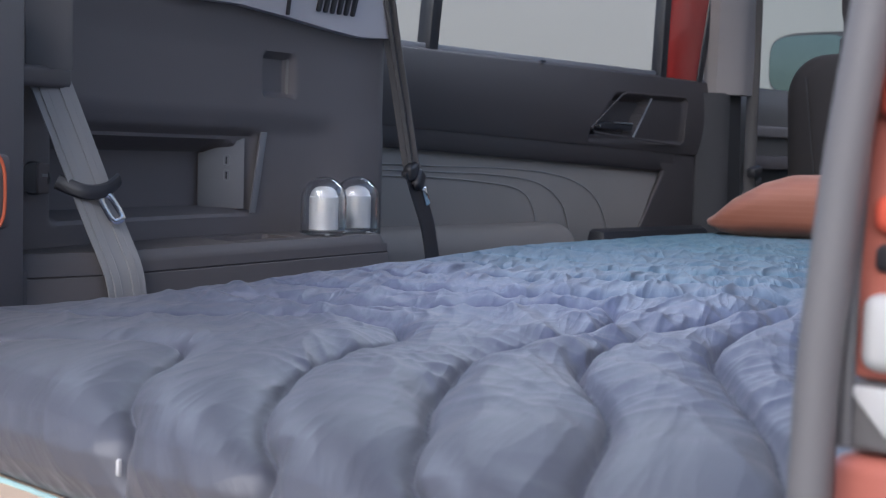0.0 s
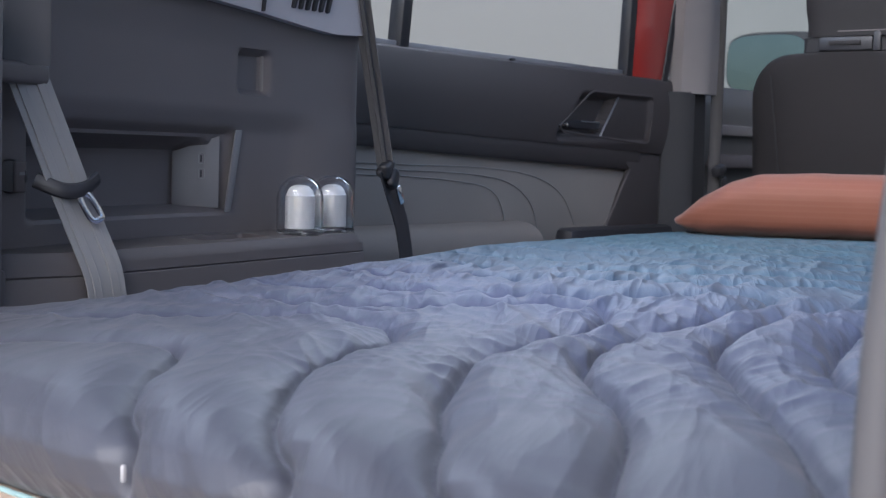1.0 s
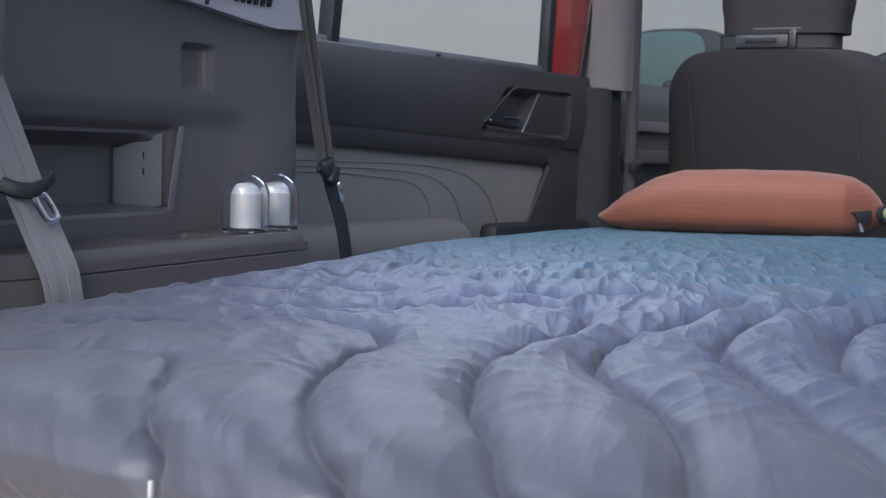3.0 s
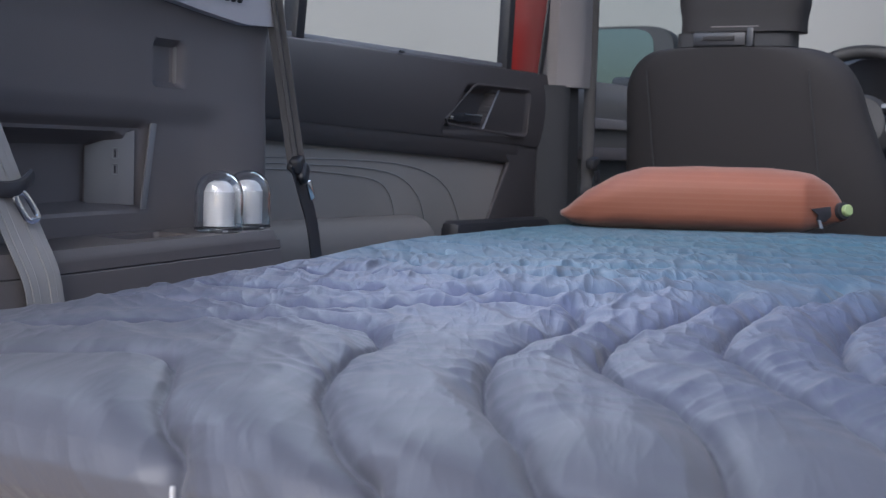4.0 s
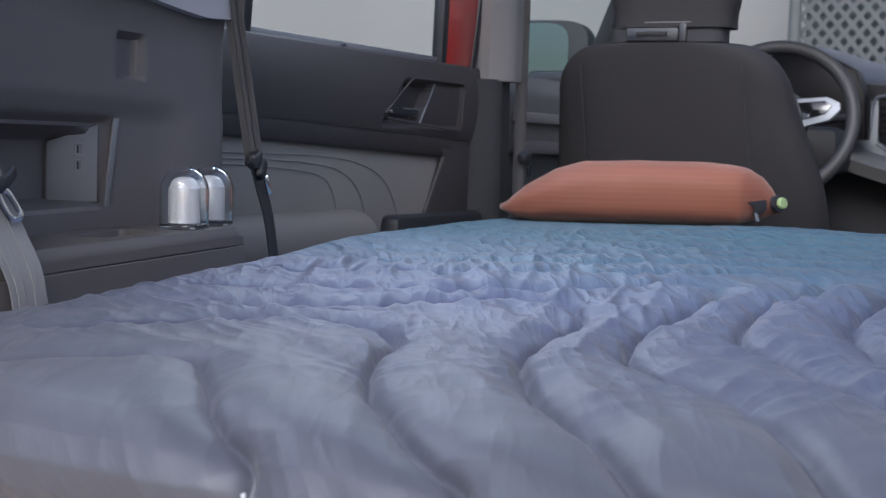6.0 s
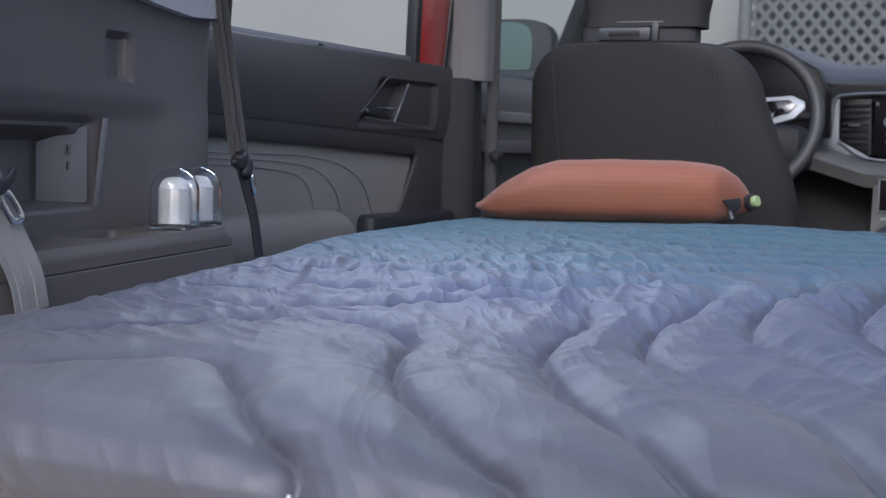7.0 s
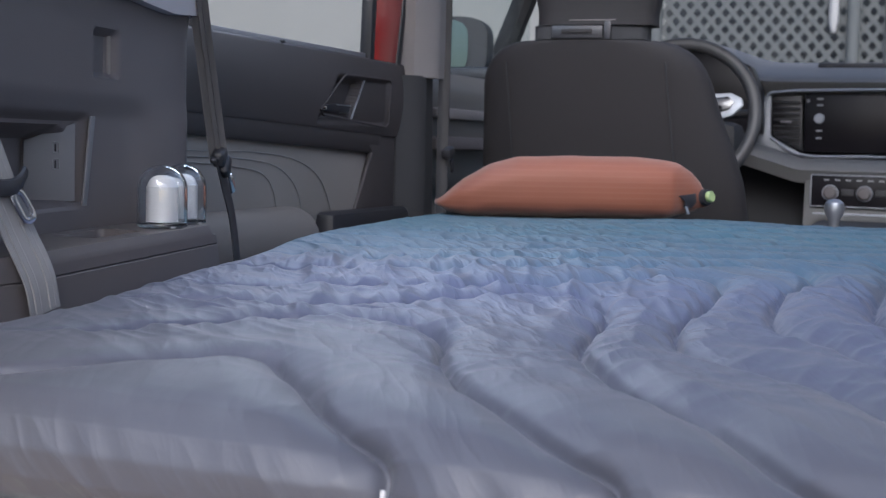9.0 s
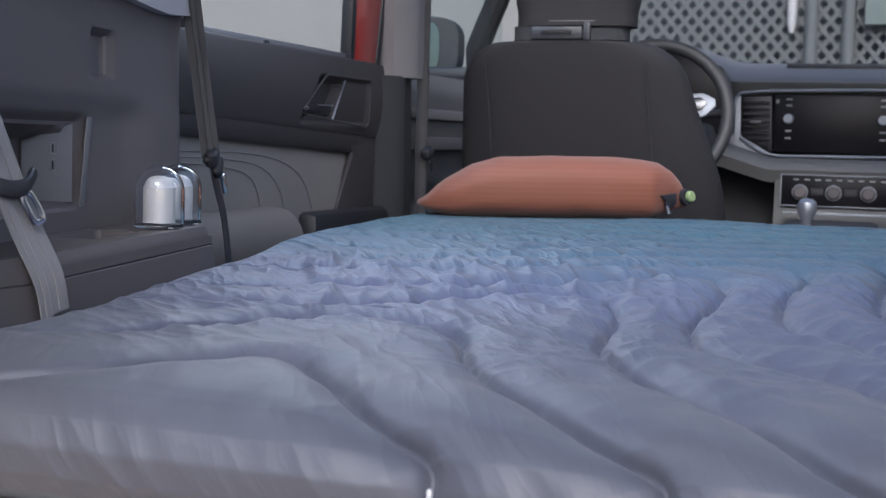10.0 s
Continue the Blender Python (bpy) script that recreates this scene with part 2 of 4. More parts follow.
def sweep(path, ring, side, bm=None, closed=False):
    """Carries a ring of (across, out) offsets along the path; side: the direction called across (a vector or one for each point)."""
    b = bmesh.new()
    rows = []
    k = len(path)
    for i, p in enumerate(path):
        a = path[(i - 1) % k] if closed or i else path[0]
        c = path[(i + 1) % k] if closed or i < k - 1 else path[-1]
        t = (Vector(c) - Vector(a)).normalized()
        s = Vector(side[i] if isinstance(side, list) else side)
        s = (s - t * s.dot(t)).normalized()
        o = t.cross(s)
        rows.append([b.verts.new(Vector(p) + s * u + o * v) for u, v in ring])
    m = len(ring)
    for i in range(k if closed else k - 1):
        r, q = rows[i], rows[(i + 1) % k]
        for j in range(m):
            b.faces.new((r[j], r[(j + 1) % m], q[(j + 1) % m], q[j]))
    if not closed:
        b.faces.new(rows[0][::-1])
        b.faces.new(rows[-1])
    return join(bm, b)


def circle(r, n=10):
    return [(r * math.cos(2 * math.pi * i / n), r * math.sin(2 * math.pi * i / n)) for i in range(n)]


def flat_ring(w, t):
    """The cross section of a belt: w wide, t thick, with thicker selvedges."""
    h = w / 2
    return [(-h, -t / 2), (-h * 0.86, -t * 0.7), (-h * 0.8, -t / 2), (h * 0.8, -t / 2), (h * 0.86, -t * 0.7), (h, -t / 2),
            (h, t / 2), (h * 0.86, t * 0.7), (h * 0.8, t / 2), (-h * 0.8, t / 2), (-h * 0.86, t * 0.7), (-h, t / 2)]


def revolve(profile, m=None, n=32, bm=None):
    """Turns (radius, height) points about z."""
    b = bmesh.new()
    rows = []
    for r, z in profile:
        if r < 1e-5:
            rows.append([b.verts.new((0, 0, z))])
        else:
            rows.append([b.verts.new((r * math.cos(2 * math.pi * i / n), r * math.sin(2 * math.pi * i / n), z)) for i in range(n)])
    for a, c in zip(rows, rows[1:]):
        for i in range(n):
            j = (i + 1) % n
            if len(a) == 1 and len(c) > 1:
                b.faces.new((a[0], c[i], c[j]))
            elif len(c) == 1 and len(a) > 1:
                b.faces.new((a[i], c[0], a[j]))
            elif len(a) > 1:
                b.faces.new((a[i], a[j], c[j], c[i]))
    bmesh.ops.remove_doubles(b, verts=b.verts, dist=1e-6)
    if m:
        bmesh.ops.transform(b, matrix=m, verts=b.verts)
    return join(bm, b)


def sheet(us, vs, place, thick=None):
    """A grid of points place(u, v); with the vector thick it gets a back and sides."""
    b = bmesh.new()
    top = [[b.verts.new(place(u, v)) for v in vs] for u in us]
    nu, nv = len(us), len(vs)
    for i in range(nu - 1):
        for j in range(nv - 1):
            b.faces.new((top[i][j], top[i + 1][j], top[i + 1][j + 1], top[i][j + 1]))
    if thick:
        rim = [top[i][0] for i in range(nu)] + [top[-1][j] for j in range(1, nv)] + [top[i][-1] for i in range(nu - 2, -1, -1)] + [top[0][j] for j in range(nv - 2, 0, -1)]
        low = [b.verts.new(v.co + Vector(thick)) for v in rim]
        k = len(rim)
        for i in range(k):
            b.faces.new((rim[i], low[i], low[(i + 1) % k], rim[(i + 1) % k]))
        b.faces.new(low[::-1])
    return b


def step(a, b, x):
    t = min(1, max(0, (x - a) / (b - a)))
    return t * t * (3 - 2 * t)


def lerp_table(x, table):
    xs, ys = zip(*table)
    return float(np.interp(x, xs, ys))


# ---- outside ----
g = bmesh.new()
bmesh.ops.create_grid(g, x_segments=40, y_segments=40, size=400)
thing("ground", g, M_ground, "grey asphalt yard under the car", "ground", "structure")
thing("wall_west", rbox((-22, 6, 3.5), (0.3, 60, 7.0), 0.02), M_wall, "pale rendered yard wall beside the car", "wall", "structure")
thing("wall_north", rbox((4, 14, 4), (50, 0.3, 8.0), 0.02), M_wall, "pale rendered yard wall in front of the car", "wall", "structure")

def lattice_fence():
    """Diamond mesh panels between posts, a dark hedge-like screen behind it."""
    fence = thing("mesh_fence", None, None, "galvanised diamond mesh fence in front of the car", "fence")
    b = bmesh.new()
    x0, x1, z0, z1, p = -2.3, 3.6, 0.0, 3.4, 0.125
    verts, faces = [], []
    for sgn in (1, -1):
        c = x0 - (z1 - z0)
        while c < x1 + (z1 - z0):
            a0, a1 = (c, c + (z1 - z0) * 0.85)
            if sgn < 0:
                a0, a1 = a1, a0
            w = 0.031
            pts = []
            for x, z in ((a0, z0), (a1, z1)):
                pts.append((x, z))
            (xa, za), (xb, zb) = pts
            lo = max(min(xa, xb), x0)
            hi = min(max(xa, xb), x1)
            if hi > lo:
                f = lambda x: za + (zb - za) * (x - xa) / (xb - xa)
                k = len(verts)
                for x in (lo, hi):
                    for dz in (-w, w):
                        for dy in (0.0, 0.004):
                            verts.append((x, 12 + dy + 0.003 * sgn, f(x) + dz))
                faces += [(k, k + 2, k + 6, k + 4), (k + 1, k + 5, k + 7, k + 3), (k + 2, k + 3, k + 7, k + 6), (k, k + 4, k + 5, k + 1)]
            c += p
    me = bpy.data.meshes.new("mesh_panel")
    me.from_pydata(verts, [], faces)
    me.materials.append(M_fence)
    ob = new("mesh_panel", me)
    ob.parent = fence
    for x in (-2.3, -0.60, -0.29, 3.6):
        part("post", revolve([(0, 0), (0.055, 0), (0.055, 3.5), (0.04, 3.55), (0, 3.55)], pose(x, 11.96, 0), 12), M_fence, fence)
    part("rail", rbox((0.6, 11.97, 3.42), (6.1, 0.07, 0.07), 0.01), M_fence, fence)
    return fence


lattice_fence()
thing("screen_board", rbox((0.6, 12.9, 1.7), (6.0, 0.08, 3.4), 0.01), M_dark, "dark board screen standing behind the mesh fence", "screen")
thing("green_panel", rbox((0.55, 11.9, 2.70), (1.42, 0.04, 1.06), 0.01), M_green, "pale green panel fixed on the mesh fence", "panel")
thing("white_post", revolve([(0, 2.10), (0.02, 2.11), (0.042, 2.20), (0.046, 3.3), (0, 3.3)], pose(-0.765, 11.95, 0), 12), M_lamp, "slim white post hanging on the mesh fence", "post")

# ---- car body and shell ----
thing("floor", rbox((0, 2.2, 0.42), (1.62, 3.6, 0.06), 0.01), M_dashdark, "dark carpeted car floor", "floor", "structure")
# Headliner out of view; its opening is assumed, to let light onto the bed.
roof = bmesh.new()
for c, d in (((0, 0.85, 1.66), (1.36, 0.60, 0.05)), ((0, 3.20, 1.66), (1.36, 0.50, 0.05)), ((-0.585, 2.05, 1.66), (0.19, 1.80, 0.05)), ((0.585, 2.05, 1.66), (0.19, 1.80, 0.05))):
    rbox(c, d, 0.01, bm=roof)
thing("ceiling", roof, M_headliner, "unseen pale grey fabric headliner round an assumed roof opening", "ceiling", "structure")
# Roof rails, right walls and right pillars are unseen, closing the shell for light.
thing("roof_rail", rbox((-0.66, 2.3, 1.60), (0.10, 3.0, 0.10), 0.02), M_headliner, "pale grey roof edge trim", "trim", "structure")
thing("roof_rail", rbox((0.66, 2.3, 1.60), (0.10, 3.0, 0.10), 0.02), M_headliner, "pale grey roof edge trim", "trim", "structure")
thing("wall_right", rbox((0.70, 1.5, 0.83), (0.06, 1.9, 0.80), 0.01), M_trim, "dark plastic side trim of the car", "wall", "structure")
thing("wall_right_front", rbox((0.82, 3.2, 0.83), (0.06, 1.5, 0.80), 0.01), M_door, "dark front door trim of the car", "wall", "structure")
for yy in (0.75, 2.45):
    thing("pillar_right", rbox((0.70, yy, 1.42), (0.06, 0.14, 0.40), 0.01), M_headliner, "pale grey roof pillar trim", "pillar", "structure")


def side_x(y):
    """Where the cargo side trim stands; it narrows towards the tail."""
    return -0.655 + 0.35 * max(0.0, 1.38 - y) ** 2


def box_mask(y, z, y0, y1, z0, z1, ey0, ey1, ez0, ez1):
    return step(y0, y0 + ey0, y) * (1 - step(y1 - ey1, y1, y)) * step(z0, z0 + ez0, z) * (1 - step(z1 - ez1, z1, z))


def cargo_wall():
    def place(y, z):
        d = 0.0
        d = max(d, min(0.052, 0.006 + 0.046 * (1.150 - y) / 0.042) * box_mask(y, z, 0.832, 1.152, 1.010, 1.104, 0.012, 0.002, 0.004, 0.026))
        d = max(d, 0.012 * box_mask(y, z, 0.826, 1.176, 1.006, 1.110, 0.010, 0.030, 0.006, 0.010))
        d = max(d, 0.015 * box_mask(y, z, 1.166, 1.228, 1.148, 1.204, 0.006, 0.018, 0.006, 0.008))
        d -= 0.009 * step(1.100, 1.134, z) + 0.004 * step(1.20, 1.25, z)
        d += 0.007 * max(0, 1 - abs(y - 0.768) / 0.006)
        d -= 0.011 * (1 - step(1.100, 1.134, z)) * step(1.25, 1.34, y)
        d += 0.05 * step(1.365, 1.43, y) ** 2
        return (side_x(y) - d, y, z)

    ys = np.arange(0.44, 1.4241, 0.004)
    zs = np.arange(0.84, 1.2641, 0.004)
    wall = thing("wall_left", sheet(ys, zs, place, (-0.10, 0, 0)), M_trim, "dark charcoal plastic cargo side trim with storage recess", "wall panel", "structure")

    # angled end face of the recess with its two charging sockets, coloured lighter as lit
    a, c = Vector((side_x(1.106) - 0.0505, 1.108, 0)), Vector((side_x(1.15) - 0.0075, 1.150, 0))
    n = Vector((0, 0, 1)).cross(c - a).normalized()
    if n.x < 0:
        n = -n
    out = [a + Vector((0, 0, 1.013)), c + Vector((0, 0, 1.013)), c + Vector((0, 0, 1.098)), a + Vector((0, 0, 1.078))]
    panel = part("socket_panel", prism([p + n * 0.0035 for p in out], n * 0.002, 0.001), M_pale_lit, wall, "socket panel, lighter grey for the light on it")
    # The lip's highlight is put into its colour.
    lip = [Vector((side_x(y) + 0.0015, y, z)) for y, z in ((1.150, 1.008), (1.161, 1.008), (1.180, 1.106), (1.168, 1.106))]
    part("recess_lip", prism(lip, (0.0025, 0, 0), 0.001), M_pale_lit, wall, "recess lip coloured lighter as its highlight")
    t = (c - a).normalized()
    for z in (1.071, 1.053):
        mid = a.lerp(c, 0.62) + Vector((0, 0, z)) + n * 0.0062
        ring = [mid + t * u + Vector((0, 0, v)) for u, v in ((-0.0035, -0.005), (-0.002, -0.006), (0.002, -0.006), (0.0035, -0.005), (0.0035, 0.005), (0.002, 0.006), (-0.002, 0.006), (-0.0035, 0.005))]
        part("charging_socket", sweep(ring, circle(0.0006, 6), n, closed=True), M_icon, panel, "pale rimmed charging socket")
        part("slot", rbox(mid - n * 0.0022, (0.003, 0.004, 0.009), 0.001), M_black, panel)
    # round twelve volt socket by the tail
    c = Vector((side_x(0.803) + 0.001, 0.803, 1.052))
    rot = Matrix.Translation(c) @ Euler((0, radians(90), radians(-25))).to_matrix().to_4x4()
    cap = part("power_socket", revolve([(0, -0.01), (0.0155, -0.01), (0.0165, 0.004), (0.0145, 0.009), (0.0, 0.010)], rot, 24), M_black, wall, "round black power socket cap")
    part("socket_tab", rbox(c + Vector((0.011, 0.004, 0)), (0.005, 0.013, 0.030), 0.0024, 3), M_trim, wall)
    part("socket_mark", rbox(c + Vector((0.0145, 0.004, 0.003)), (0.001, 0.006, 0.003), 0.0), M_icon, wall)
    # hook rib
    part("hook_rib", rbox((side_x(1.221) - 0.003, 1.2200, 1.1745), (0.006, 0.010, 0.049), 0.0025, m=pose(0, 0, 0, 0, 0, 35)), M_headliner, wall, "lighter grey bag hook rib")
    return wall


cargo_wall()

# near lining past the panel joint, with the orange edged pouch
thing("tail_trim", rbox((-0.455, 0.69, 1.03), (0.03, 0.13, 0.38), 0.008, m=pose(0, 0, 0, 0, 0, 24)), M_trim, "dark plastic tail trim beside the cargo panel", "trim", "structure")
loop = [(-0.438, 0.700 + 0.017 * math.cos(a), 1.043 + 0.036 * math.copysign(abs(math.sin(a)) ** 0.6, math.sin(a))) for a in np.linspace(0, 2 * math.pi, 28)[:-1]]
pouch = thing("pouch", rbox((-0.446, 0.700, 1.043), (0.012, 0.05, 0.066), 0.008), M_trim, "small dark pouch with orange edge cord hung on trim", "pouch")
part("edge_cord", sweep([Vector(p) for p in loop], circle(0.0016, 8), (1, 0, 0), closed=True), M_orange, pouch, "orange edge cord")


# pale quarter trim over the cargo panel
def edge_z(y):
    return lerp_table(y, [(0.95, 1.262), (1.03, 1.250), (1.105, 1.252), (1.186, 1.246), (1.27, 1.237), (1.325, 1.232), (1.42, 1.237)])


quarter = thing("quarter_trim", sheet(np.linspace(0.98, 1.43, 46), np.linspace(0, 1, 12), lambda y, v: (side_x(y) + 0.027 + 0.006 * math.sin(v * 3.1) - 0.02 * v - 0.05 * step(1.38, 1.45, y), y, edge_z(y) + v * 0.16), (-0.04, 0, 0)),
                M_quarter, "pale grey quarter window trim with vent slots", "trim", "structure")
for i in range(6):
    y = 1.245 + i * 0.0125
    part("vent_slot", rbox((side_x(y) + 0.028, y + 0.004, 1.279), (0.008, 0.0055, 0.046), 0.002, m=pose(0, 0, 0, -16, 0, 0)), M_black, quarter)
part("trim_joint", rbox((side_x(1.188) + 0.029, 1.191, 1.275), (0.006, 0.003, 0.056), 0.001, m=pose(0, 0, 0, -8, 0, 0)), M_black, quarter)


# ---- side console with its tray, and the two lanterns on it ----
def console_edge(y):
    return -0.474 - 0.19 * (y - 0.852) - 0.33 * max(0.0, 0.842 - y)


def side_console():
    ys = np.arange(0.738, 1.3181, 0.004)

    def top(y, v):
        e = console_edge(y)
        w = side_x(y) + 0.004
        x = e + (w - e) * v
        z = 0.9835 - 0.012 * (1 - step(0.0, 0.09, v)) ** 2
        z -= 0.028 * box_mask(y, v, 1.045, 1.160, 0.30, 0.86, 0.030, 0.004, 0.08, 0.08)
        z -= 0.02 * (1 - step(0.738, 0.756, y)) ** 2 + 0.012 * step(1.300, 1.318, y) ** 2
        return (x, y, z)

    con = thing("side_console", sheet(ys, np.linspace(0, 1, 34), top, (0, 0, -0.006)), M_console, "charcoal plastic side console along the cargo wall", "console")

    def front(y, v):
        e = console_edge(y)
        z = 0.9715 - v * 0.2
        groove = 0.0016 * max(0, 1 - abs(z - 0.9605) / 0.0012)
        return (e - groove + 0.03 * v, y, z)

    part("front_panel", sheet(np.arange(0.725, 1.3181, 0.01), np.concatenate([np.linspace(0, 0.1, 61), np.linspace(0.12, 1, 12)]), front, (-0.02, 0, 0)), M_console, con)
    part("end_panel", rbox((-0.613, 1.312, 0.865), (0.09, 0.012, 0.20), 0.004), M_console, con)
    part("rear_panel", rbox((-0.515, 0.748, 0.87), (0.08, 0.012, 0.20), 0.004, m=pose(0, 0, 0, 0, 0, 15)), M_console, con)
    return con


side_console()


def lantern(x, y, z):
    lan = thing("lantern", None, None, "clear dome camping lantern with ribbed white core", "lantern", group="lanterns on the side console")
    lan.location = (x, y, z)
    r, h = 0.0282, 0.071
    arc = [(r * math.cos(a), h - r + r * math.sin(a)) for a in np.linspace(0, math.pi / 2, 12)]
    inner = [((r - 0.0022) * math.cos(a), h - r + (r - 0.0022) * math.sin(a)) for a in np.linspace(math.pi / 2, 0, 12)]
    dome = part("dome", revolve([(r - 0.0022, 0.006), (r, 0.006)] + arc[:-1] + [(0, h)] + [(0, h - 0.0022)] + inner[1:] + [(r - 0.0022, 0.006)]), M_clear, lan, "clear plastic dome")
    dome.visible_shadow = False
    prof = [(0, 0.006)]
    for i in range(20):
        zz = 0.007 + i * 0.0019
        prof.append((0.0180 - (0.00035 if i % 2 else 0.0), zz))
    prof += [(0.0180, 0.0462), (0.0166, 0.0475), (0.0148, 0.0530), (0.0105, 0.0572), (0.0055, 0.0588), (0.0, 0.0592)]
    part("core", revolve(prof), M_core, lan, "ribbed white core")
    base = part("base", revolve([(0, 0.0012), (0.0265, 0.0012), (0.0284, 0.0022), (0.0284, 0.0046), (0.0265, 0.0056), (0, 0.0056)]), M_clear, lan, "clear plastic base ring")
    base.visible_shadow = False
    part("foot", revolve([(0, 0.0), (0.0235, 0.0), (0.0242, 0.0006), (0.0235, 0.0011), (0, 0.0011)]), M_black, lan, "thin dark foot")
    part("base_mark", rbox((0.0242, -0.016, 0.002), (0.003, 0.006, 0.0025), 0.0008, m=pose(0, 0, 0, 0, 0, -34)), M_icon, base)
    return lan


first = lantern(-0.575, 1.218, 0.9835)
copy_thing(first, pose(-0.5955, 1.293, 0.9835, 0, 0, 20))


# ---- seat belts ----
def rear_belt():
    belt = thing("seat_belt", None, None, "grey webbing seat belt hanging on the cargo wall", "seat belt")
    # The upper strap takes a darker webbing than the lower strap.
    part("upper_strap", sweep(smooth_path([(-0.490, 0.790, 1.42), (-0.494, 0.792, 1.28), (-0.497, 0.795, 1.155)], 6), flat_ring(0.047, 0.0014), (0.1, 0.99, 0)), M_beltdark, belt, "darker upper strap")
    part("guide", rbox((-0.498, 0.780, 1.148), (0.016, 0.098, 0.020), 0.005, 3, m=pose(0, 0, 0, 0, 0, 22)), M_console, belt, "dark plastic strap guide")
    low = smooth_path([(-0.508, 0.802, 1.146), (-0.499, 0.824, 1.085), (-0.489, 0.840, 1.035), (-0.479, 0.850, 1.000), (-0.466, 0.858, 0.965), (-0.462, 0.862, 0.935)], 8)
    side = [Vector((-0.12, 0.97, 0.25)) for i in range(len(low))]
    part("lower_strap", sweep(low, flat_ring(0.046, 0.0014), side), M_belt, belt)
    for off in (-0.011, 0.011):
        part("strap_ridge", sweep([p + side[0].normalized() * off + Vector((0.0013, -0.0004, 0)) for p in low], flat_ring(0.009, 0.0012), side), M_belt, belt)
    part("stop", sweep(smooth_path([(-0.500, 0.806, 1.050), (-0.483, 0.824, 1.041), (-0.480, 0.845, 1.042), (-0.488, 0.866, 1.052)], 5), [(u * 1.0, v * 0.5) for u, v in circle(0.0075, 10)], (0, 0.3, 1)), M_black, belt, "black plastic tongue grip")
    ring = [(-0.480, 0.841, 1.037), (-0.479, 0.851, 1.036), (-0.476, 0.862, 1.019), (-0.475, 0.861, 1.014), (-0.476, 0.853, 1.013), (-0.479, 0.843, 1.029)]
    part("tongue", sweep(smooth_path(ring + ring[:1], 4)[:-1], [(u * 0.7, v * 1.3) for u, v in circle(0.0026, 8)], (1, 0, 0), closed=True), M_chrome, belt, "chrome buckle tongue")
    return belt


def middle_belt():
    belt = thing("seat_belt", None, None, "dark webbing seat belt tied in front of the rear door", "seat belt")
    up = smooth_path([(-0.630, 1.352, 1.42), (-0.628, 1.372, 1.28), (-0.624, 1.400, 1.15), (-0.620, 1.418, 1.062)], 8)
    part("upper_strap", sweep(up, flat_ring(0.023, 0.0014), (0.85, 0.5, 0)), M_beltdark, belt)
    part("inner_strap", sweep([p + Vector((0.003, -0.004, 0)) for p in up], flat_ring(0.006, 0.003), (0.85, 0.5, 0)), M_beltdark, belt)
    low = smooth_path([(-0.620, 1.416, 1.066), (-0.620, 1.432, 1.03), (-0.618, 1.452, 0.98), (-0.616, 1.468, 0.90)], 6)
    part("lower_strap", sweep(low, flat_ring(0.046, 0.0014), (-0.34, 0.94, 0)), M_black, belt)
    knot = bmesh.new()
    for c, s, ry in (((-0.617, 1.416, 1.062), (0.016, 0.030, 0.022), 20), ((-0.615, 1.426, 1.050), (0.014, 0.022, 0.028), -25), ((-0.618, 1.406, 1.060), (0.012, 0.018, 0.010), 40)):
        rbox(c, s, 0.006, 3, m=pose(0, 0, 0, ry, 0, 20), bm=knot)
    part("knot", knot, M_black, belt, "knotted black tongue grip")
    part("tongue", rbox((-0.612, 1.438, 1.028), (0.004, 0.010, 0.026), 0.002, m=pose(0, 0, 0, 22, 0, 0)), M_chrome, belt, "chrome buckle tongue")
    return belt


rear_belt()
middle_belt()

# ---- rear door ----
def line_1(y):
    return 1.127 - 0.035 * (y - 1.61)


def line_2(y):
    return 1.091 - 0.040 * (y - 1.61)


def door_top(y):
    return 1.251 - 0.005 * (y - 1.44)


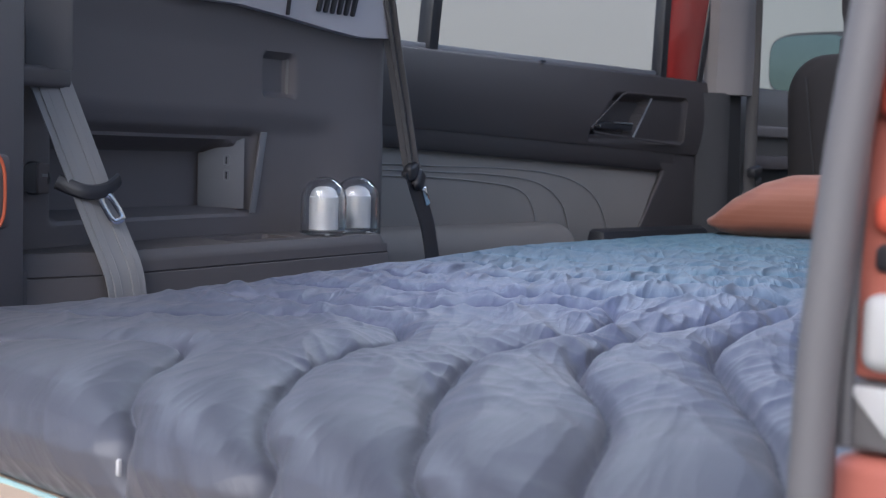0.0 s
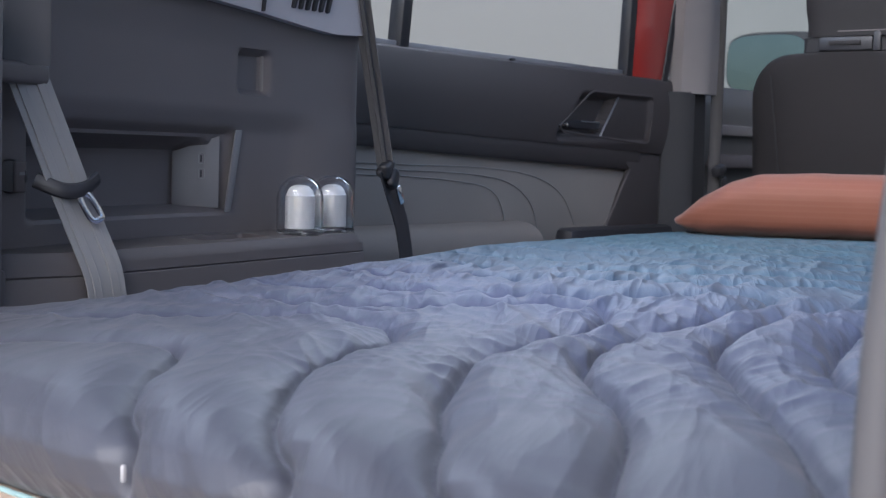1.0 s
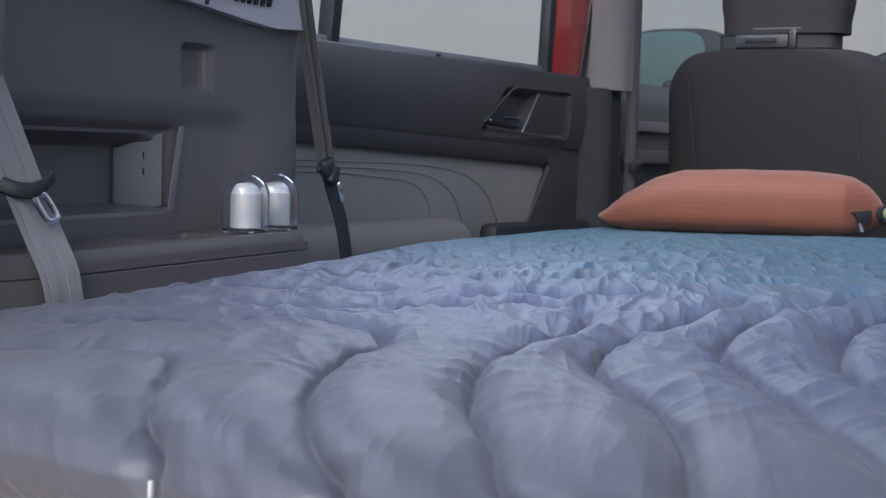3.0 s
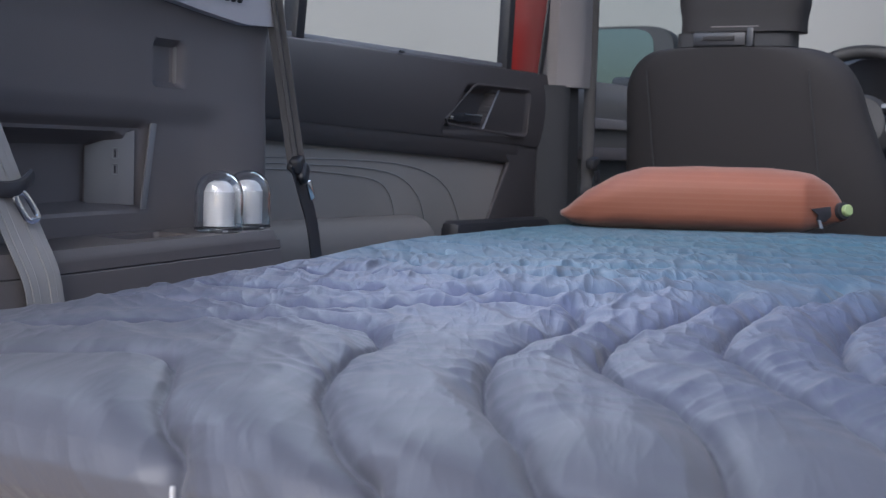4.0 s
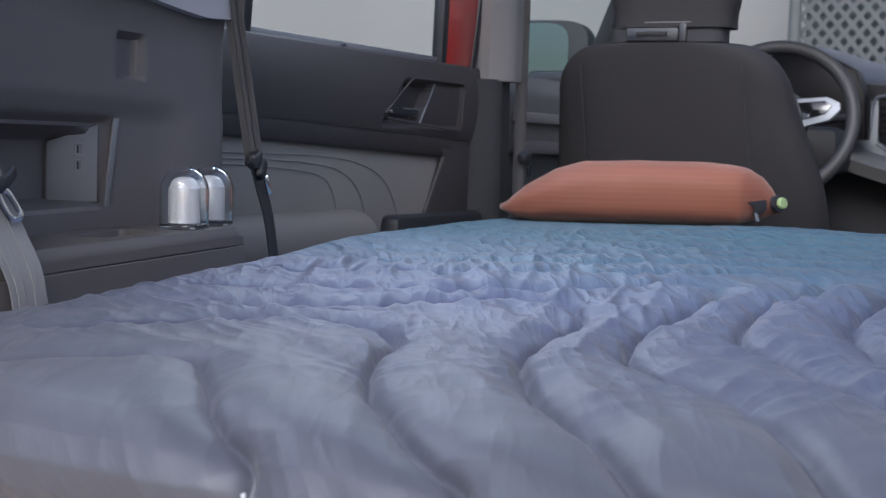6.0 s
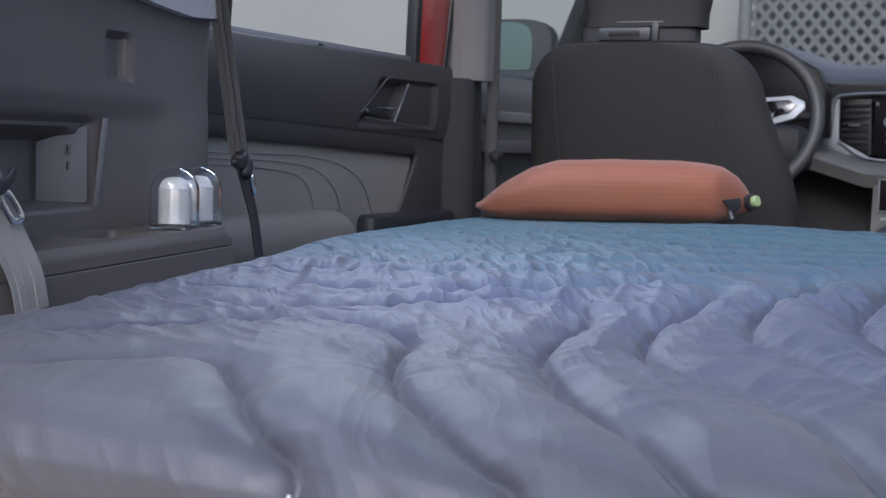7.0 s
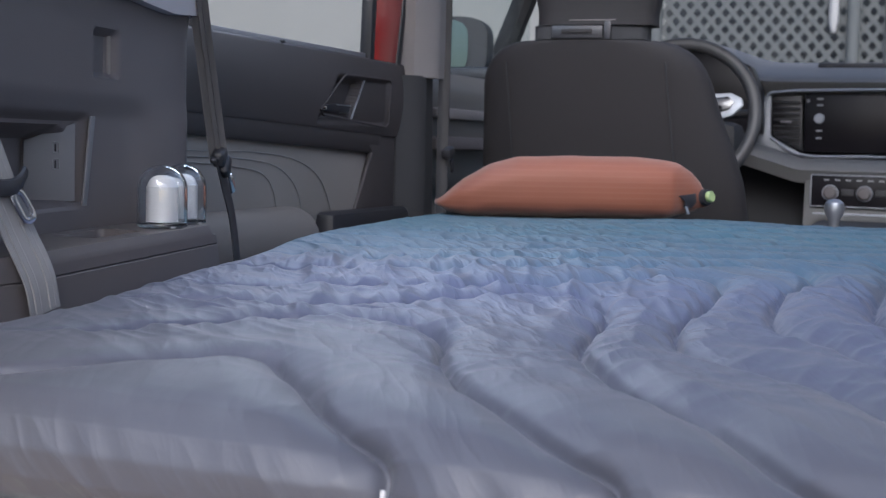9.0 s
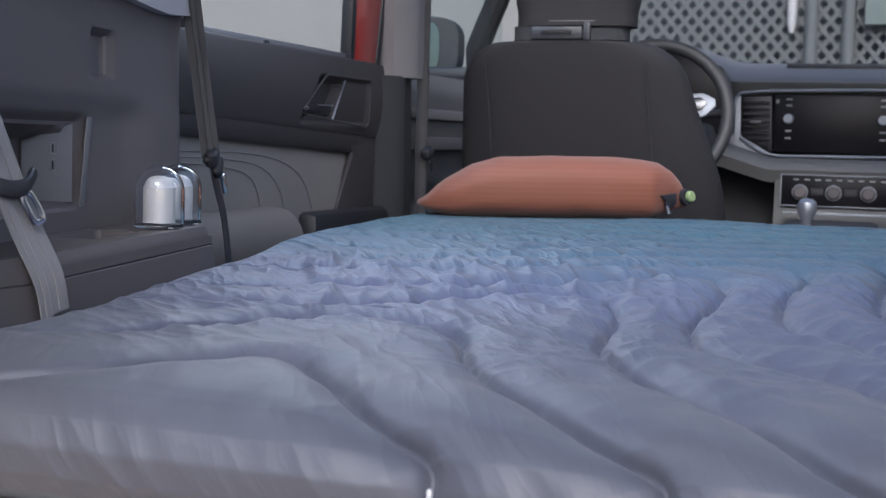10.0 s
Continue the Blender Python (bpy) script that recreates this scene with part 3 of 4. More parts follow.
def rear_door():
    door = thing("door_1", None, None, "closed rear car door with dark trim and grey insert", "door", "structure")
    ys = np.arange(1.44, 2.4301, 0.01)

    def upper(y, v):
        z = line_1(y) - 0.004 + (door_top(y) - line_1(y) + 0.004) * v
        x = -0.790 + 0.010 * math.sin(v * math.pi) ** 0.8 - 0.016 * step(0.93, 1.0, v) ** 2
        slant = 2.040 + 0.95 * max(0.0, z - 1.128)
        x -= 0.008 * box_mask(y, z, slant, 2.352, 1.112, 1.206, 0.012, 0.012, 0.010, 0.010) + 0.020 * box_mask(y, z, slant + 0.008, min(2.235, 2.178 + 0.75 * max(0.0, z - 1.124)), 1.126, 1.200, 0.010, 0.004, 0.006, 0.010)
        return (x, y, z)

    part("upper_panel", sheet(np.arange(1.44, 2.4501, 0.005), np.linspace(0, 1, 56), upper, (-0.05, 0, 0)), M_door, door)

    def band(y, v):
        z = line_2(y) + (line_1(y) - line_2(y)) * v
        return (-0.793 + 0.004 * math.sin(v * math.pi) ** 0.6 - 0.008 * (1 - v) - 0.02 * step(2.33, 2.36, y), y, z)

    part("armrest_band", sheet(np.arange(1.44, 2.3601, 0.01), np.linspace(0, 1, 14), band, (-0.05, 0, 0)), M_door, door)

    def insert(y, v):
        z0 = 0.86
        z = z0 + (line_2(y) - z0) * v
        d = 0.012 * math.sin(v * math.pi)
        return (-0.812 + d, y + (0.14 * (v - 1) * step(2.0, 2.315, y)), z)

    ins = part("insert", sheet(np.linspace(1.44, 2.315, 80), np.linspace(0, 1, 24), insert, (-0.03, 0, 0)), M_insert, door, "grey leatherette insert with pale stitching")
    for pts in ([(1.50, 1.069), (1.66, 1.066), (1.865, 1.063), (2.00, 1.050), (2.084, 1.017), (2.13, 0.95)],
                [(1.50, 1.060), (1.66, 1.057), (1.81, 1.053), (1.923, 1.040), (1.986, 1.005), (2.012, 0.95)],
                [(1.50, 1.051), (1.66, 1.048), (1.782, 1.041), (1.866, 1.030), (1.903, 1.003), (1.919, 0.95)]):
        def on_insert(y, z):
            v = (z - 0.86) / (line_2(y) - 0.86)
            return (-0.8105 + 0.012 * math.sin(v * math.pi), y, z)
        part("stitch_line", sweep([Vector(on_insert(p.x, p.y)) for p in smooth_path([(y, z, 0) for y, z in pts], 8)], circle(0.0010, 6), (1, 0, 0)), M_stitch, ins)

    part("outer_skin", rbox((-0.87, 1.93, 0.93), (0.05, 1.06, 0.60), 0.01), M_red, door, "red painted outer skin")
    # front end of the trim, below the pull
    out = [(-0.806, 2.24, 1.105), (-0.806, 2.300, 1.064), (-0.806, 2.155, 0.86), (-0.806, 2.448, 0.86), (-0.806, 2.448, 1.105)]
    part("end_trim", prism(out, (0.012, 0, 0), 0.004), M_door, door)

    def pocket(y, v):
        a = v * math.pi
        s = step(1.40, 1.50, y) * (1 - 0.9 * step(1.950, 1.985, y))
        return (-0.81 + 0.078 * s * math.sin(a) ** 0.6, y, 0.84 + 0.133 * (1 - math.cos(a)) / 2 - 0.010 * (1 - s))

    part("pocket", sheet(np.linspace(1.44, 2.08, 70), np.linspace(0, 1, 20), pocket, (-0.02, 0, 0)), M_pocket, door, "rounded grey door pocket")
    part("pocket_end", rbox((-0.79, 2.25, 0.90), (0.05, 0.36, 0.115), 0.015), M_black, door)

    # pull: rimmed recess with a slanted strip and a low chrome lever
    rim = [(2.042, 1.138), (2.052, 1.130), (2.200, 1.121), (2.330, 1.113), (2.344, 1.121), (2.354, 1.196), (2.346, 1.205), (2.148, 1.205), (2.134, 1.200)]
    part("pull_rim", sweep([Vector((-0.7815, y, z)) for y, z in rim], [(u * 0.6, v * 0.8) for u, v in circle(0.0028, 8)], (1, 0, 0), closed=True), M_door, door, "thin rim round the door pull")
    part("pull_strip", prism([(-0.790, 2.180, 1.124), (-0.790, 2.236, 1.199), (-0.790, 2.2395, 1.199), (-0.790, 2.1835, 1.124)], (0.004, 0, 0), 0.001), M_silver, door)
    lever = part("lever", prism([(-0.796, 2.052, 1.140), (-0.796, 2.060, 1.146), (-0.796, 2.110, 1.152), (-0.796, 2.185, 1.150), (-0.796, 2.180, 1.137), (-0.796, 2.100, 1.136)], (0.006, 0, 0), 0.002), M_black, door, "dark door lever with chrome tip")
    part("lever_tip", rbox((-0.790, 2.064, 1.142), (0.010, 0.026, 0.007), 0.003), M_chrome, lever, "chrome lever tip")
    part("lever_line", rbox((-0.7885, 2.150, 1.1495), (0.003, 0.060, 0.0022), 0.001), M_silver, lever)
    part("lock_mark", rbox((-0.786, 1.905, 1.2455), (0.006, 0.012, 0.005), 0.002), M_black, door)
    return door


rear_door()


def rear_window():
    win = thing("window_1", None, None, "clear rear door window in a dark frame", "window", "structure")
    pane = part("pane", rbox((-0.805, 1.975, 1.42), (0.004, 0.66, 0.36), 0.0), M_glass, win)
    small = part("quarter_pane", rbox((-0.805, 1.502, 1.42), (0.004, 0.28, 0.36), 0.0), M_glass, win)
    for p in (pane, small):
        p.visible_shadow = False
    part("division_bar", prism([(-0.822, 1.629, 1.24), (-0.822, 1.651, 1.24), (-0.822, 1.690, 1.60), (-0.822, 1.666, 1.60)], (0.03, 0, 0), 0.004), M_black, win, "black division bar")
    part("front_seal", prism([(-0.815, 2.268, 1.23), (-0.815, 2.290, 1.23), (-0.815, 2.312, 1.60), (-0.815, 2.290, 1.60)], (0.025, 0, 0), 0.004), M_black, win, "black rubber seal")
    part("red_frame", prism([(-0.812, 2.290, 1.22), (-0.812, 2.396, 1.22), (-0.812, 2.481, 1.60), (-0.812, 2.312, 1.60)], (0.02, 0, 0), 0.003), M_red, win, "red painted door frame")
    part("rear_seal", prism([(-0.812, 2.392, 1.22), (-0.812, 2.412, 1.22), (-0.812, 2.497, 1.60), (-0.812, 2.477, 1.60)], (0.024, 0, 0), 0.004), M_black, win, "black rubber seal")
    # Sill strip coloured lighter to show the highlight along the door top.
    part("lit_sill_strip", prism([(-0.810, 1.44, 1.236), (-0.810, 2.30, 1.232), (-0.810, 2.30, 1.2515), (-0.810, 1.44, 1.2560)], (0.010, 0, 0), 0.002), M_pale_lit, win)
    return win


rear_window()

# ---- centre pillar and the front seat belt ----
pillar = thing("pillar_left", sheet(np.linspace(1.216, 1.62, 20), np.linspace(0, 1, 16), lambda z, v: (-0.766 + 0.036 * math.sin(min(1, v * 1.6) * math.pi / 2), 2.430 + 0.02 * (z - 1.22) + v * (0.077 + 0.02 * (z - 1.22)), z), (-0.03, 0, 0)),
               M_headliner, "pale grey upper centre pillar trim", "pillar", "structure")
part("lower_trim", sheet(np.linspace(0.55, 1.219, 20), np.linspace(0, 1, 16), lambda z, v: (-0.790 + 0.045 * math.sin(min(1, v * 1.8) * math.pi / 2) - 0.01 * step(0.45, 0.55, v), 2.405 + v * (0.102 + 0.05 * (1.219 - z)), z), (-0.05, 0, 0)), M_dashdark, pillar, "dark lower pillar trim")

fbelt = thing("seat_belt", None, None, "black front seat belt hanging on the centre pillar", "seat belt")
part("strap", sweep(smooth_path([(-0.727, 2.500, 1.60), (-0.729, 2.508, 1.40), (-0.731, 2.512, 1.20), (-0.731, 2.512, 1.06), (-0.730, 2.508, 0.80)], 6), flat_ring(0.024, 0.002), (0.9, 0.4, 0)), M_black, fbelt)
part("stop", rbox((-0.716, 2.505, 1.066), (0.022, 0.034, 0.022), 0.007, m=pose(0, 0, 0, 15, 0, 0)), M_black, fbelt, "black plastic tongue grip")
part("tongue", rbox((-0.712, 2.520, 1.040), (0.006, 0.018, 0.026), 0.003, m=pose(0, 0, 0, 20, 0, 0)), M_black, fbelt)


# ---- front door and mirror ----
fdoor = thing("door_2", sheet(np.linspace(2.54, 3.95, 30), np.linspace(0, 1, 40), lambda y, v: (-0.85 + 0.02 * math.sin(v * 9.0) + 0.03 * step(0.55, 0.62, v) - 0.04 * step(0.93, 1.0, v), y, 0.60 + 0.645 * v), (-0.06, 0, 0)),
              M_fdoor, "closed front car door with grey ribbed trim", "door", "structure")
for z, h, m in ((1.150, 0.024, M_headliner), (1.085, 0.030, M_trim)):
    part("ledge", rbox((-0.812, 3.25, z), (0.05, 1.25, h), 0.006), m, fdoor)
window = thing("window_2", None, None, "tinted front door window in a dark frame", "window", "structure")
pane = part("pane", rbox((-0.88, 3.06, 1.42), (0.004, 1.02, 0.40), 0.0), M_tint, window, "faintly green tinted glass")
pane.visible_shadow = False
part("sill_seal", rbox((-0.862, 3.06, 1.236), (0.02, 1.02, 0.022), 0.004), M_black, window, "black rubber sill seal")
thing("windscreen_pillar", sweep([Vector(p) for p in ((-0.985, 3.72, 1.20), (-0.94, 3.53, 1.353), (-0.87, 3.485, 1.484), (-0.79, 3.40, 1.64))], [(u, v * 1.0) for u, v in circle(0.034, 10)], (0.3, 1, 0)), M_dashdark, "dark windscreen pillar trim", "pillar", "structure")


def mirror():
    mir = thing("side_mirror", None, None, "dark side mirror outside the front door window", "mirror")
    cx, cy, cz = -1.235, 3.77, 1.376

    def loop(a, wide, high):
        return wide * math.copysign(abs(math.cos(a)) ** 0.5, math.cos(a)), high * math.copysign(abs(math.sin(a)) ** 0.5, math.sin(a))

    def shell(a, v):
        k = 0.3 + 0.7 * (1 - v ** 3) ** 0.5 if v < 1 else 0.3
        u, w = loop(a, 0.160, 0.092)
        return (cx + u * k, cy + 0.16 * v, cz + w * k)

    around = np.linspace(0, 2 * math.pi, 41)
    part("housing", sheet(around, np.linspace(0, 1, 12), shell), M_seatdark, mir)
    part("bezel", sheet(around, np.linspace(0.0, 1.0, 3), lambda a, v: (cx + loop(a, 0.159 * v, 0)[0], cy + 0.001, cz + loop(a, 0, 0.091 * v)[1])), M_black, mir)
    part("mirror_glass", sheet(around, np.linspace(0.0, 1.0, 3), lambda a, v: (cx - 0.028 + loop(a, 0.128 * v, 0)[0], cy - 0.004, cz + loop(a, 0, 0.084 * v)[1])), M_mirror, mir, "mirror glass")
    part("arm", rbox((cx + 0.185, cy - 0.04, cz - 0.09), (0.32, 0.20, 0.045), 0.015), M_black, mir)
    return mir


mirror()


# ---- driver seat ----
def seat_y(z):
    return 2.405 + 0.22 * (1.285 - z)


def driver_seat():
    seat = thing("driver_seat", None, None, "dark fabric covered driver seat seen from behind", "car seat")
    cx = -0.392

    def half(z):
        h = 0.248 - 0.012 * step(1.0, 1.25, z)
        r = 0.085
        top = 1.286
        if z > top - r:
            q = (z - (top - r)) / r
            h -= 0.085 * (1 - math.sqrt(max(0, 1 - q * q)))
        return h

    zs = list(np.linspace(0.60, 1.19, 24)) + list(1.286 - 0.096 * (1 - np.sin(np.linspace(0.05, math.pi / 2, 16))))

    def back(z, a):
        h = half(z)
        d = 0.10
        ca, sa = math.cos(a), math.sin(a)
        x = h * math.copysign(abs(ca) ** 0.55, ca)
        y = d * math.copysign(abs(sa) ** 0.75, sa)
        if sa < 0:
            y *= 0.62
        return (cx + x + ((0.03 * (1.286 - z) / 0.3 - 0.034 * step(0.98, 1.24, z)) * min(1, 2 * x / h) if x > 0 else 0), seat_y(z) + 0.055 + y, z)

    b = sheet(zs, np.linspace(0, 2 * math.pi, 57), back)
    bmesh.ops.remove_doubles(b, verts=b.verts, dist=0.0004)
    bmesh.ops.holes_fill(b, edges=[e for e in b.edges if e.is_boundary], sides=0)
    rest = part("backrest", b, M_seat, seat)
    for x0, x1 in ((-0.566, -0.560), (-0.258, -0.240)):
        pts = [Vector((x0 + (x1 - x0) * (1.27 - z) / 0.22, seat_y(z) - 0.0040, z)) for z in np.linspace(1.245, 0.9, 10)]
        part("seam", sweep(pts, circle(0.0019, 6), (1, 0, 0)), M_seatdark, rest)
    part("cushion", rbox((cx, 2.78, 0.72), (0.50, 0.52, 0.16), 0.05, 3), M_seat, seat)
    part("base", rbox((cx, 2.75, 0.54), (0.42, 0.46, 0.20), 0.02), M_black, seat)

    def rest_shape(a, v):
        z = 1.317 + 0.20 * v
        k = (1 - abs(2 * v - 1) ** 4) ** 0.35
        k = max(0.90, k) ** 0.5 if v < 0.5 else max(0.82, k) if v < 1 else 0.78
        ca, sa = math.cos(a), math.sin(a)
        return (-0.4015 + 0.122 * k * math.copysign(abs(ca) ** 0.45, ca), 2.475 + 0.052 * k * math.copysign(abs(sa) ** 0.6, sa), z)

    hb = sheet(np.linspace(0, 2 * math.pi, 49), np.linspace(0, 1, 20), rest_shape)
    bmesh.ops.remove_doubles(hb, verts=hb.verts, dist=0.0003)
    bmesh.ops.holes_fill(hb, edges=[e for e in hb.edges if e.is_boundary], sides=0)
    head = part("headrest", hb, M_seat, seat)
    part("headrest_piping", sweep([Vector((-0.4015 + 0.110 * math.copysign(abs(math.cos(a)) ** 0.45, math.cos(a)), 2.475 + 0.048 * math.copysign(abs(math.sin(a)) ** 0.6, math.sin(a)), 1.326)) for a in np.linspace(0, 2 * math.pi, 49)[:-1]], circle(0.0016, 6), (0, 0, 1), closed=True), M_trim, head)
    for x in (-0.47, -0.333):
        part("headrest_post", revolve([(0.0, 1.24), (0.007, 1.24), (0.007, 1.345), (0.0, 1.345)], pose(x, 2.475, 0), 12), M_black, seat)
    strap = part("headrest_strap", sweep([Vector((-0.411 + 0.110 * math.copysign(abs(math.cos(a)) ** 0.4, math.cos(a)), 2.470 + 0.036 * math.copysign(abs(math.sin(a)) ** 0.5, math.sin(a)), 1.303)) for a in np.linspace(0, 2 * math.pi, 49)[:-1]], flat_ring(0.027, 0.004), (0, 0, 1), closed=True), M_seatdark, seat, "black elastic strap under the headrest")
    part("strap_buckle", rbox((-0.432, 2.431, 1.304), (0.102, 0.008, 0.026), 0.004), M_black, strap, "black plastic buckle")
    part("strap_slider", rbox((-0.372, 2.430, 1.307), (0.014, 0.010, 0.036), 0.003), M_black, strap)
    part("strap_band", rbox((-0.432, 2.4255, 1.305), (0.060, 0.004, 0.008), 0.001), M_seat, strap)
    part("label_tab", rbox((-0.415, 2.445, 1.287), (0.07, 0.01, 0.012), 0.002), M_insert, strap)
    return seat


driver_seat()


# ---- steering wheel and dashboard ----
def steering_wheel():
    wheel = thing("steering_wheel", None, None, "black steering wheel with satin silver spokes", "steering wheel")
    m = Matrix.Translation((-0.385, 3.22, 1.165)) @ Euler((radians(73), 0, 0)).to_matrix().to_4x4()
    ring = [m @ Vector((0.187 * math.cos(a), 0.187 * math.sin(a), 0)) for a in np.linspace(0, 2 * math.pi, 65)[:-1]]
    part("rim", sweep(ring, [(u * 1.1, v) for u, v in circle(0.0165, 12)], m.to_3x3() @ Vector((0, 0, 1)), closed=True), M_rim, wheel)
    hub = bmesh.new()
    revolve([(0, -0.05), (0.07, -0.05), (0.085, -0.01), (0.07, 0.02), (0.03, 0.03), (0, 0.031)], m, 32, hub)
    part("hub", hub, M_dashdark, wheel)
    for sx in (1, -1):
        pts = [(0.055, 0.030), (0.125, 0.036), (0.155, 0.022), (0.158, 0.004), (0.135, -0.022), (0.075, -0.040)]
        out = [m @ Vector((sx * x, y + 0.022, 0.004)) for x, y in pts]
        spoke = part("spoke", prism(out, m.to_3x3() @ Vector((0, 0, 0.012)), 0.003), M_satin, wheel, "satin silver spoke")
        inner = [m @ Vector((sx * x, y + 0.022, 0.0165)) for x, y in ((0.06, 0.018), (0.120, 0.024), (0.138, 0.012), (0.125, -0.008), (0.075, -0.024))]
        part("button_pad", prism(inner, m.to_3x3() @ Vector((0, 0, 0.004)), 0.001), M_gloss, spoke, "black button pad")
    low = [m @ Vector(p) for p in ((-0.02, -0.06, 0), (0.02, -0.06, 0), (0.012, -0.172, 0), (-0.012, -0.172, 0))]
    part("lower_spoke", prism(low, m.to_3x3() @ Vector((0, 0, 0.01)), 0.003), M_black, wheel)
    part("column", sweep([m @ Vector((0, 0, -0.02)), m @ Vector((0, 0, -0.30))], circle(0.05, 16), (1, 0, 0)), M_dashdark, wheel)
    part("stalk", sweep([m @ Vector((0.06, 0.02, -0.06)), m @ Vector((0.19, 0.035, -0.06))], circle(0.010, 10), (0, 0, 1)), M_black, wheel)
    return wheel


steering_wheel()


def dashboard():
    dash = thing("dashboard", None, None, "grey car dashboard with silver framed centre screen", "dashboard")
    # top with rounded rear edge, rising over the instruments
    def hood(x):
        return 0.055 * step(-0.66, -0.58, x) * (1 - step(-0.44, -0.23, x))

    def top(x, v):
        tab = [(0, 0.0, 1.262), (0.12, -0.012, 1.278), (0.25, 0.005, 1.292), (0.32, 0.03, 1.300), (0.5, 0.14, 1.328), (0.7, 0.30, 1.350), (1.0, 0.52, 1.350)]
        dy = lerp_table(v, [(a, b) for a, b, c in tab])
        z = lerp_table(v, [(a, c) for a, b, c in tab])
        return (x, 3.755 + dy - 0.05 * hood(x) / 0.055, z + hood(x) * (1 - step(0.6, 1.0, v)))

    part("top", sheet(np.linspace(-0.80, 0.80, 90), np.linspace(0, 1, 40), top, (0, 0.02, -0.03)), M_dash, dash)
    part("speaker_slot", rbox((0.27, 3.93, 1.331), (0.78, 0.09, 0.018), 0.004), M_black, dash, "dark slot in the dash top")
    part("front_face", rbox((0.05, 3.86, 1.05), (1.56, 0.14, 0.44), 0.02), M_dashdark, dash)
    # instrument recess
    part("instrument_panel", prism([(x, 3.60, z) for x, z in ((-0.62, 1.13), (-0.235, 1.13), (-0.240, 1.25), (-0.268, 1.312), (-0.330, 1.346), (-0.40, 1.358), (-0.48, 1.352), (-0.56, 1.318), (-0.61, 1.25))], (0, 0.09, 0), 0.006), M_screen, dash, "black instrument cluster")
    part("column_shroud", rbox((-0.385, 3.60, 1.10), (0.22, 0.28, 0.12), 0.03), M_dashdark, dash)

    # silver frame round vents and screen
    def frame_bar(pts, r, label=""):
        return part("frame_bar", sweep(smooth_path(pts, 6), [(u, v * 0.7) for u, v in circle(r, 8)], (0, 1, 0)), M_satin, dash, label)

    frame_bar([(-0.246, 3.742, 1.150), (-0.240, 3.742, 1.235), (-0.20, 3.742, 1.250), (-0.10, 3.742, 1.255), (0.15, 3.742, 1.259), (0.40, 3.742, 1.255)], 0.0065, "satin silver frame")
    plate = prism([(-0.262, 3.748, 1.238), (-0.228, 3.748, 1.240), (-0.226, 3.748, 1.128), (-0.146, 3.748, 1.084), (-0.15, 3.748, 1.068), (-0.285, 3.748, 1.108)], (0, 0.02, 0), 0.004)
    part("frame_corner", plate, M_satin, dash, "satin silver frame corner")
    frame_bar([(-0.226, 3.742, 1.124), (-0.146, 3.742, 1.079), (0.0, 3.742, 1.077), (0.2, 3.742, 1.078), (0.4, 3.742, 1.08)], 0.006)
    vent = part("air_vent", prism([(-0.224, 3.752, 1.236), (-0.146, 3.752, 1.240), (-0.138, 3.752, 1.086), (-0.216, 3.752, 1.128)], (0, 0.02, 0), 0.002), M_black, dash, "black slatted air vent")
    for i in range(8):
        z = 1.222 - i * 0.0165
        x0 = -0.222 + 0.006 * i / 7
        x1 = -0.148
        if z < 1.13:
            x0 = max(x0, -0.216 + (1.128 - z) * 1.86)
        part("slat", rbox(((x0 + x1) / 2, 3.748, z), (x1 - x0, 0.016, 0.005), 0.0015, m=pose(0, 0, 0, 18, 0, 0)), M_dashdark, vent)
    part("vent_tab", rbox((-0.185, 3.738, 1.168), (0.030, 0.010, 0.006), 0.002), M_pale_lit, vent)
    screen = part("screen", rbox((0.030, 3.750, 1.166), (0.335, 0.016, 0.162), 0.006), M_screen, dash, "gloss black touch screen")
    for x in (-0.096, 0.153):
        part("screen_knob", revolve([(0, 0), (0.014, 0), (0.014, 0.018), (0.012, 0.022), (0, 0.022)], Matrix.Translation((x, 3.744, 1.178)) @ Euler((radians(90), 0, 0)).to_matrix().to_4x4(), 24), M_satin, screen, "silver rotary knob")
        for z in (1.232, 1.215, 1.145, 1.125):
            part("key_mark", rbox((x, 3.7405, z), (0.016, 0.002, 0.005), 0.0), M_icon, screen)
    part("hazard_mark", rbox((-0.128, 3.7405, 1.226), (0.008, 0.002, 0.010), 0.0), M_icon, screen)
    # lower ledge and climate panel
    part("lower_ledge", sheet(np.linspace(-0.30, 0.45, 40), np.linspace(0, 1, 10), lambda x, v: (x, 3.745 - 0.11 * v, 1.070 + max(0, (-0.14 - x)) * 0.30 - 0.012 * v - 0.02 * v ** 4), (0, 0.02, -0.035)), M_dash, dash)
    stack = part("console_front", prism([(-0.118, 3.655, 1.04), (0.19, 3.655, 1.04), (0.20, 3.60, 0.72), (-0.118, 3.60, 0.72)], (0, 0.08, 0), 0.006), M_dash, dash)
    climate = part("climate_panel", rbox((0.042, 3.640, 0.985), (0.285, 0.020, 0.088), 0.006), M_screen, dash, "black climate control panel")
    for y0, z in ((3.629, 1.0265), (3.629, 0.9435)):
        part("panel_trim", rbox((0.042, y0, z), (0.285, 0.005, 0.003), 0.001), M_satin, climate)
    part("panel_trim", rbox((-0.0995, 3.629, 0.985), (0.003, 0.005, 0.083), 0.001), M_satin, climate)
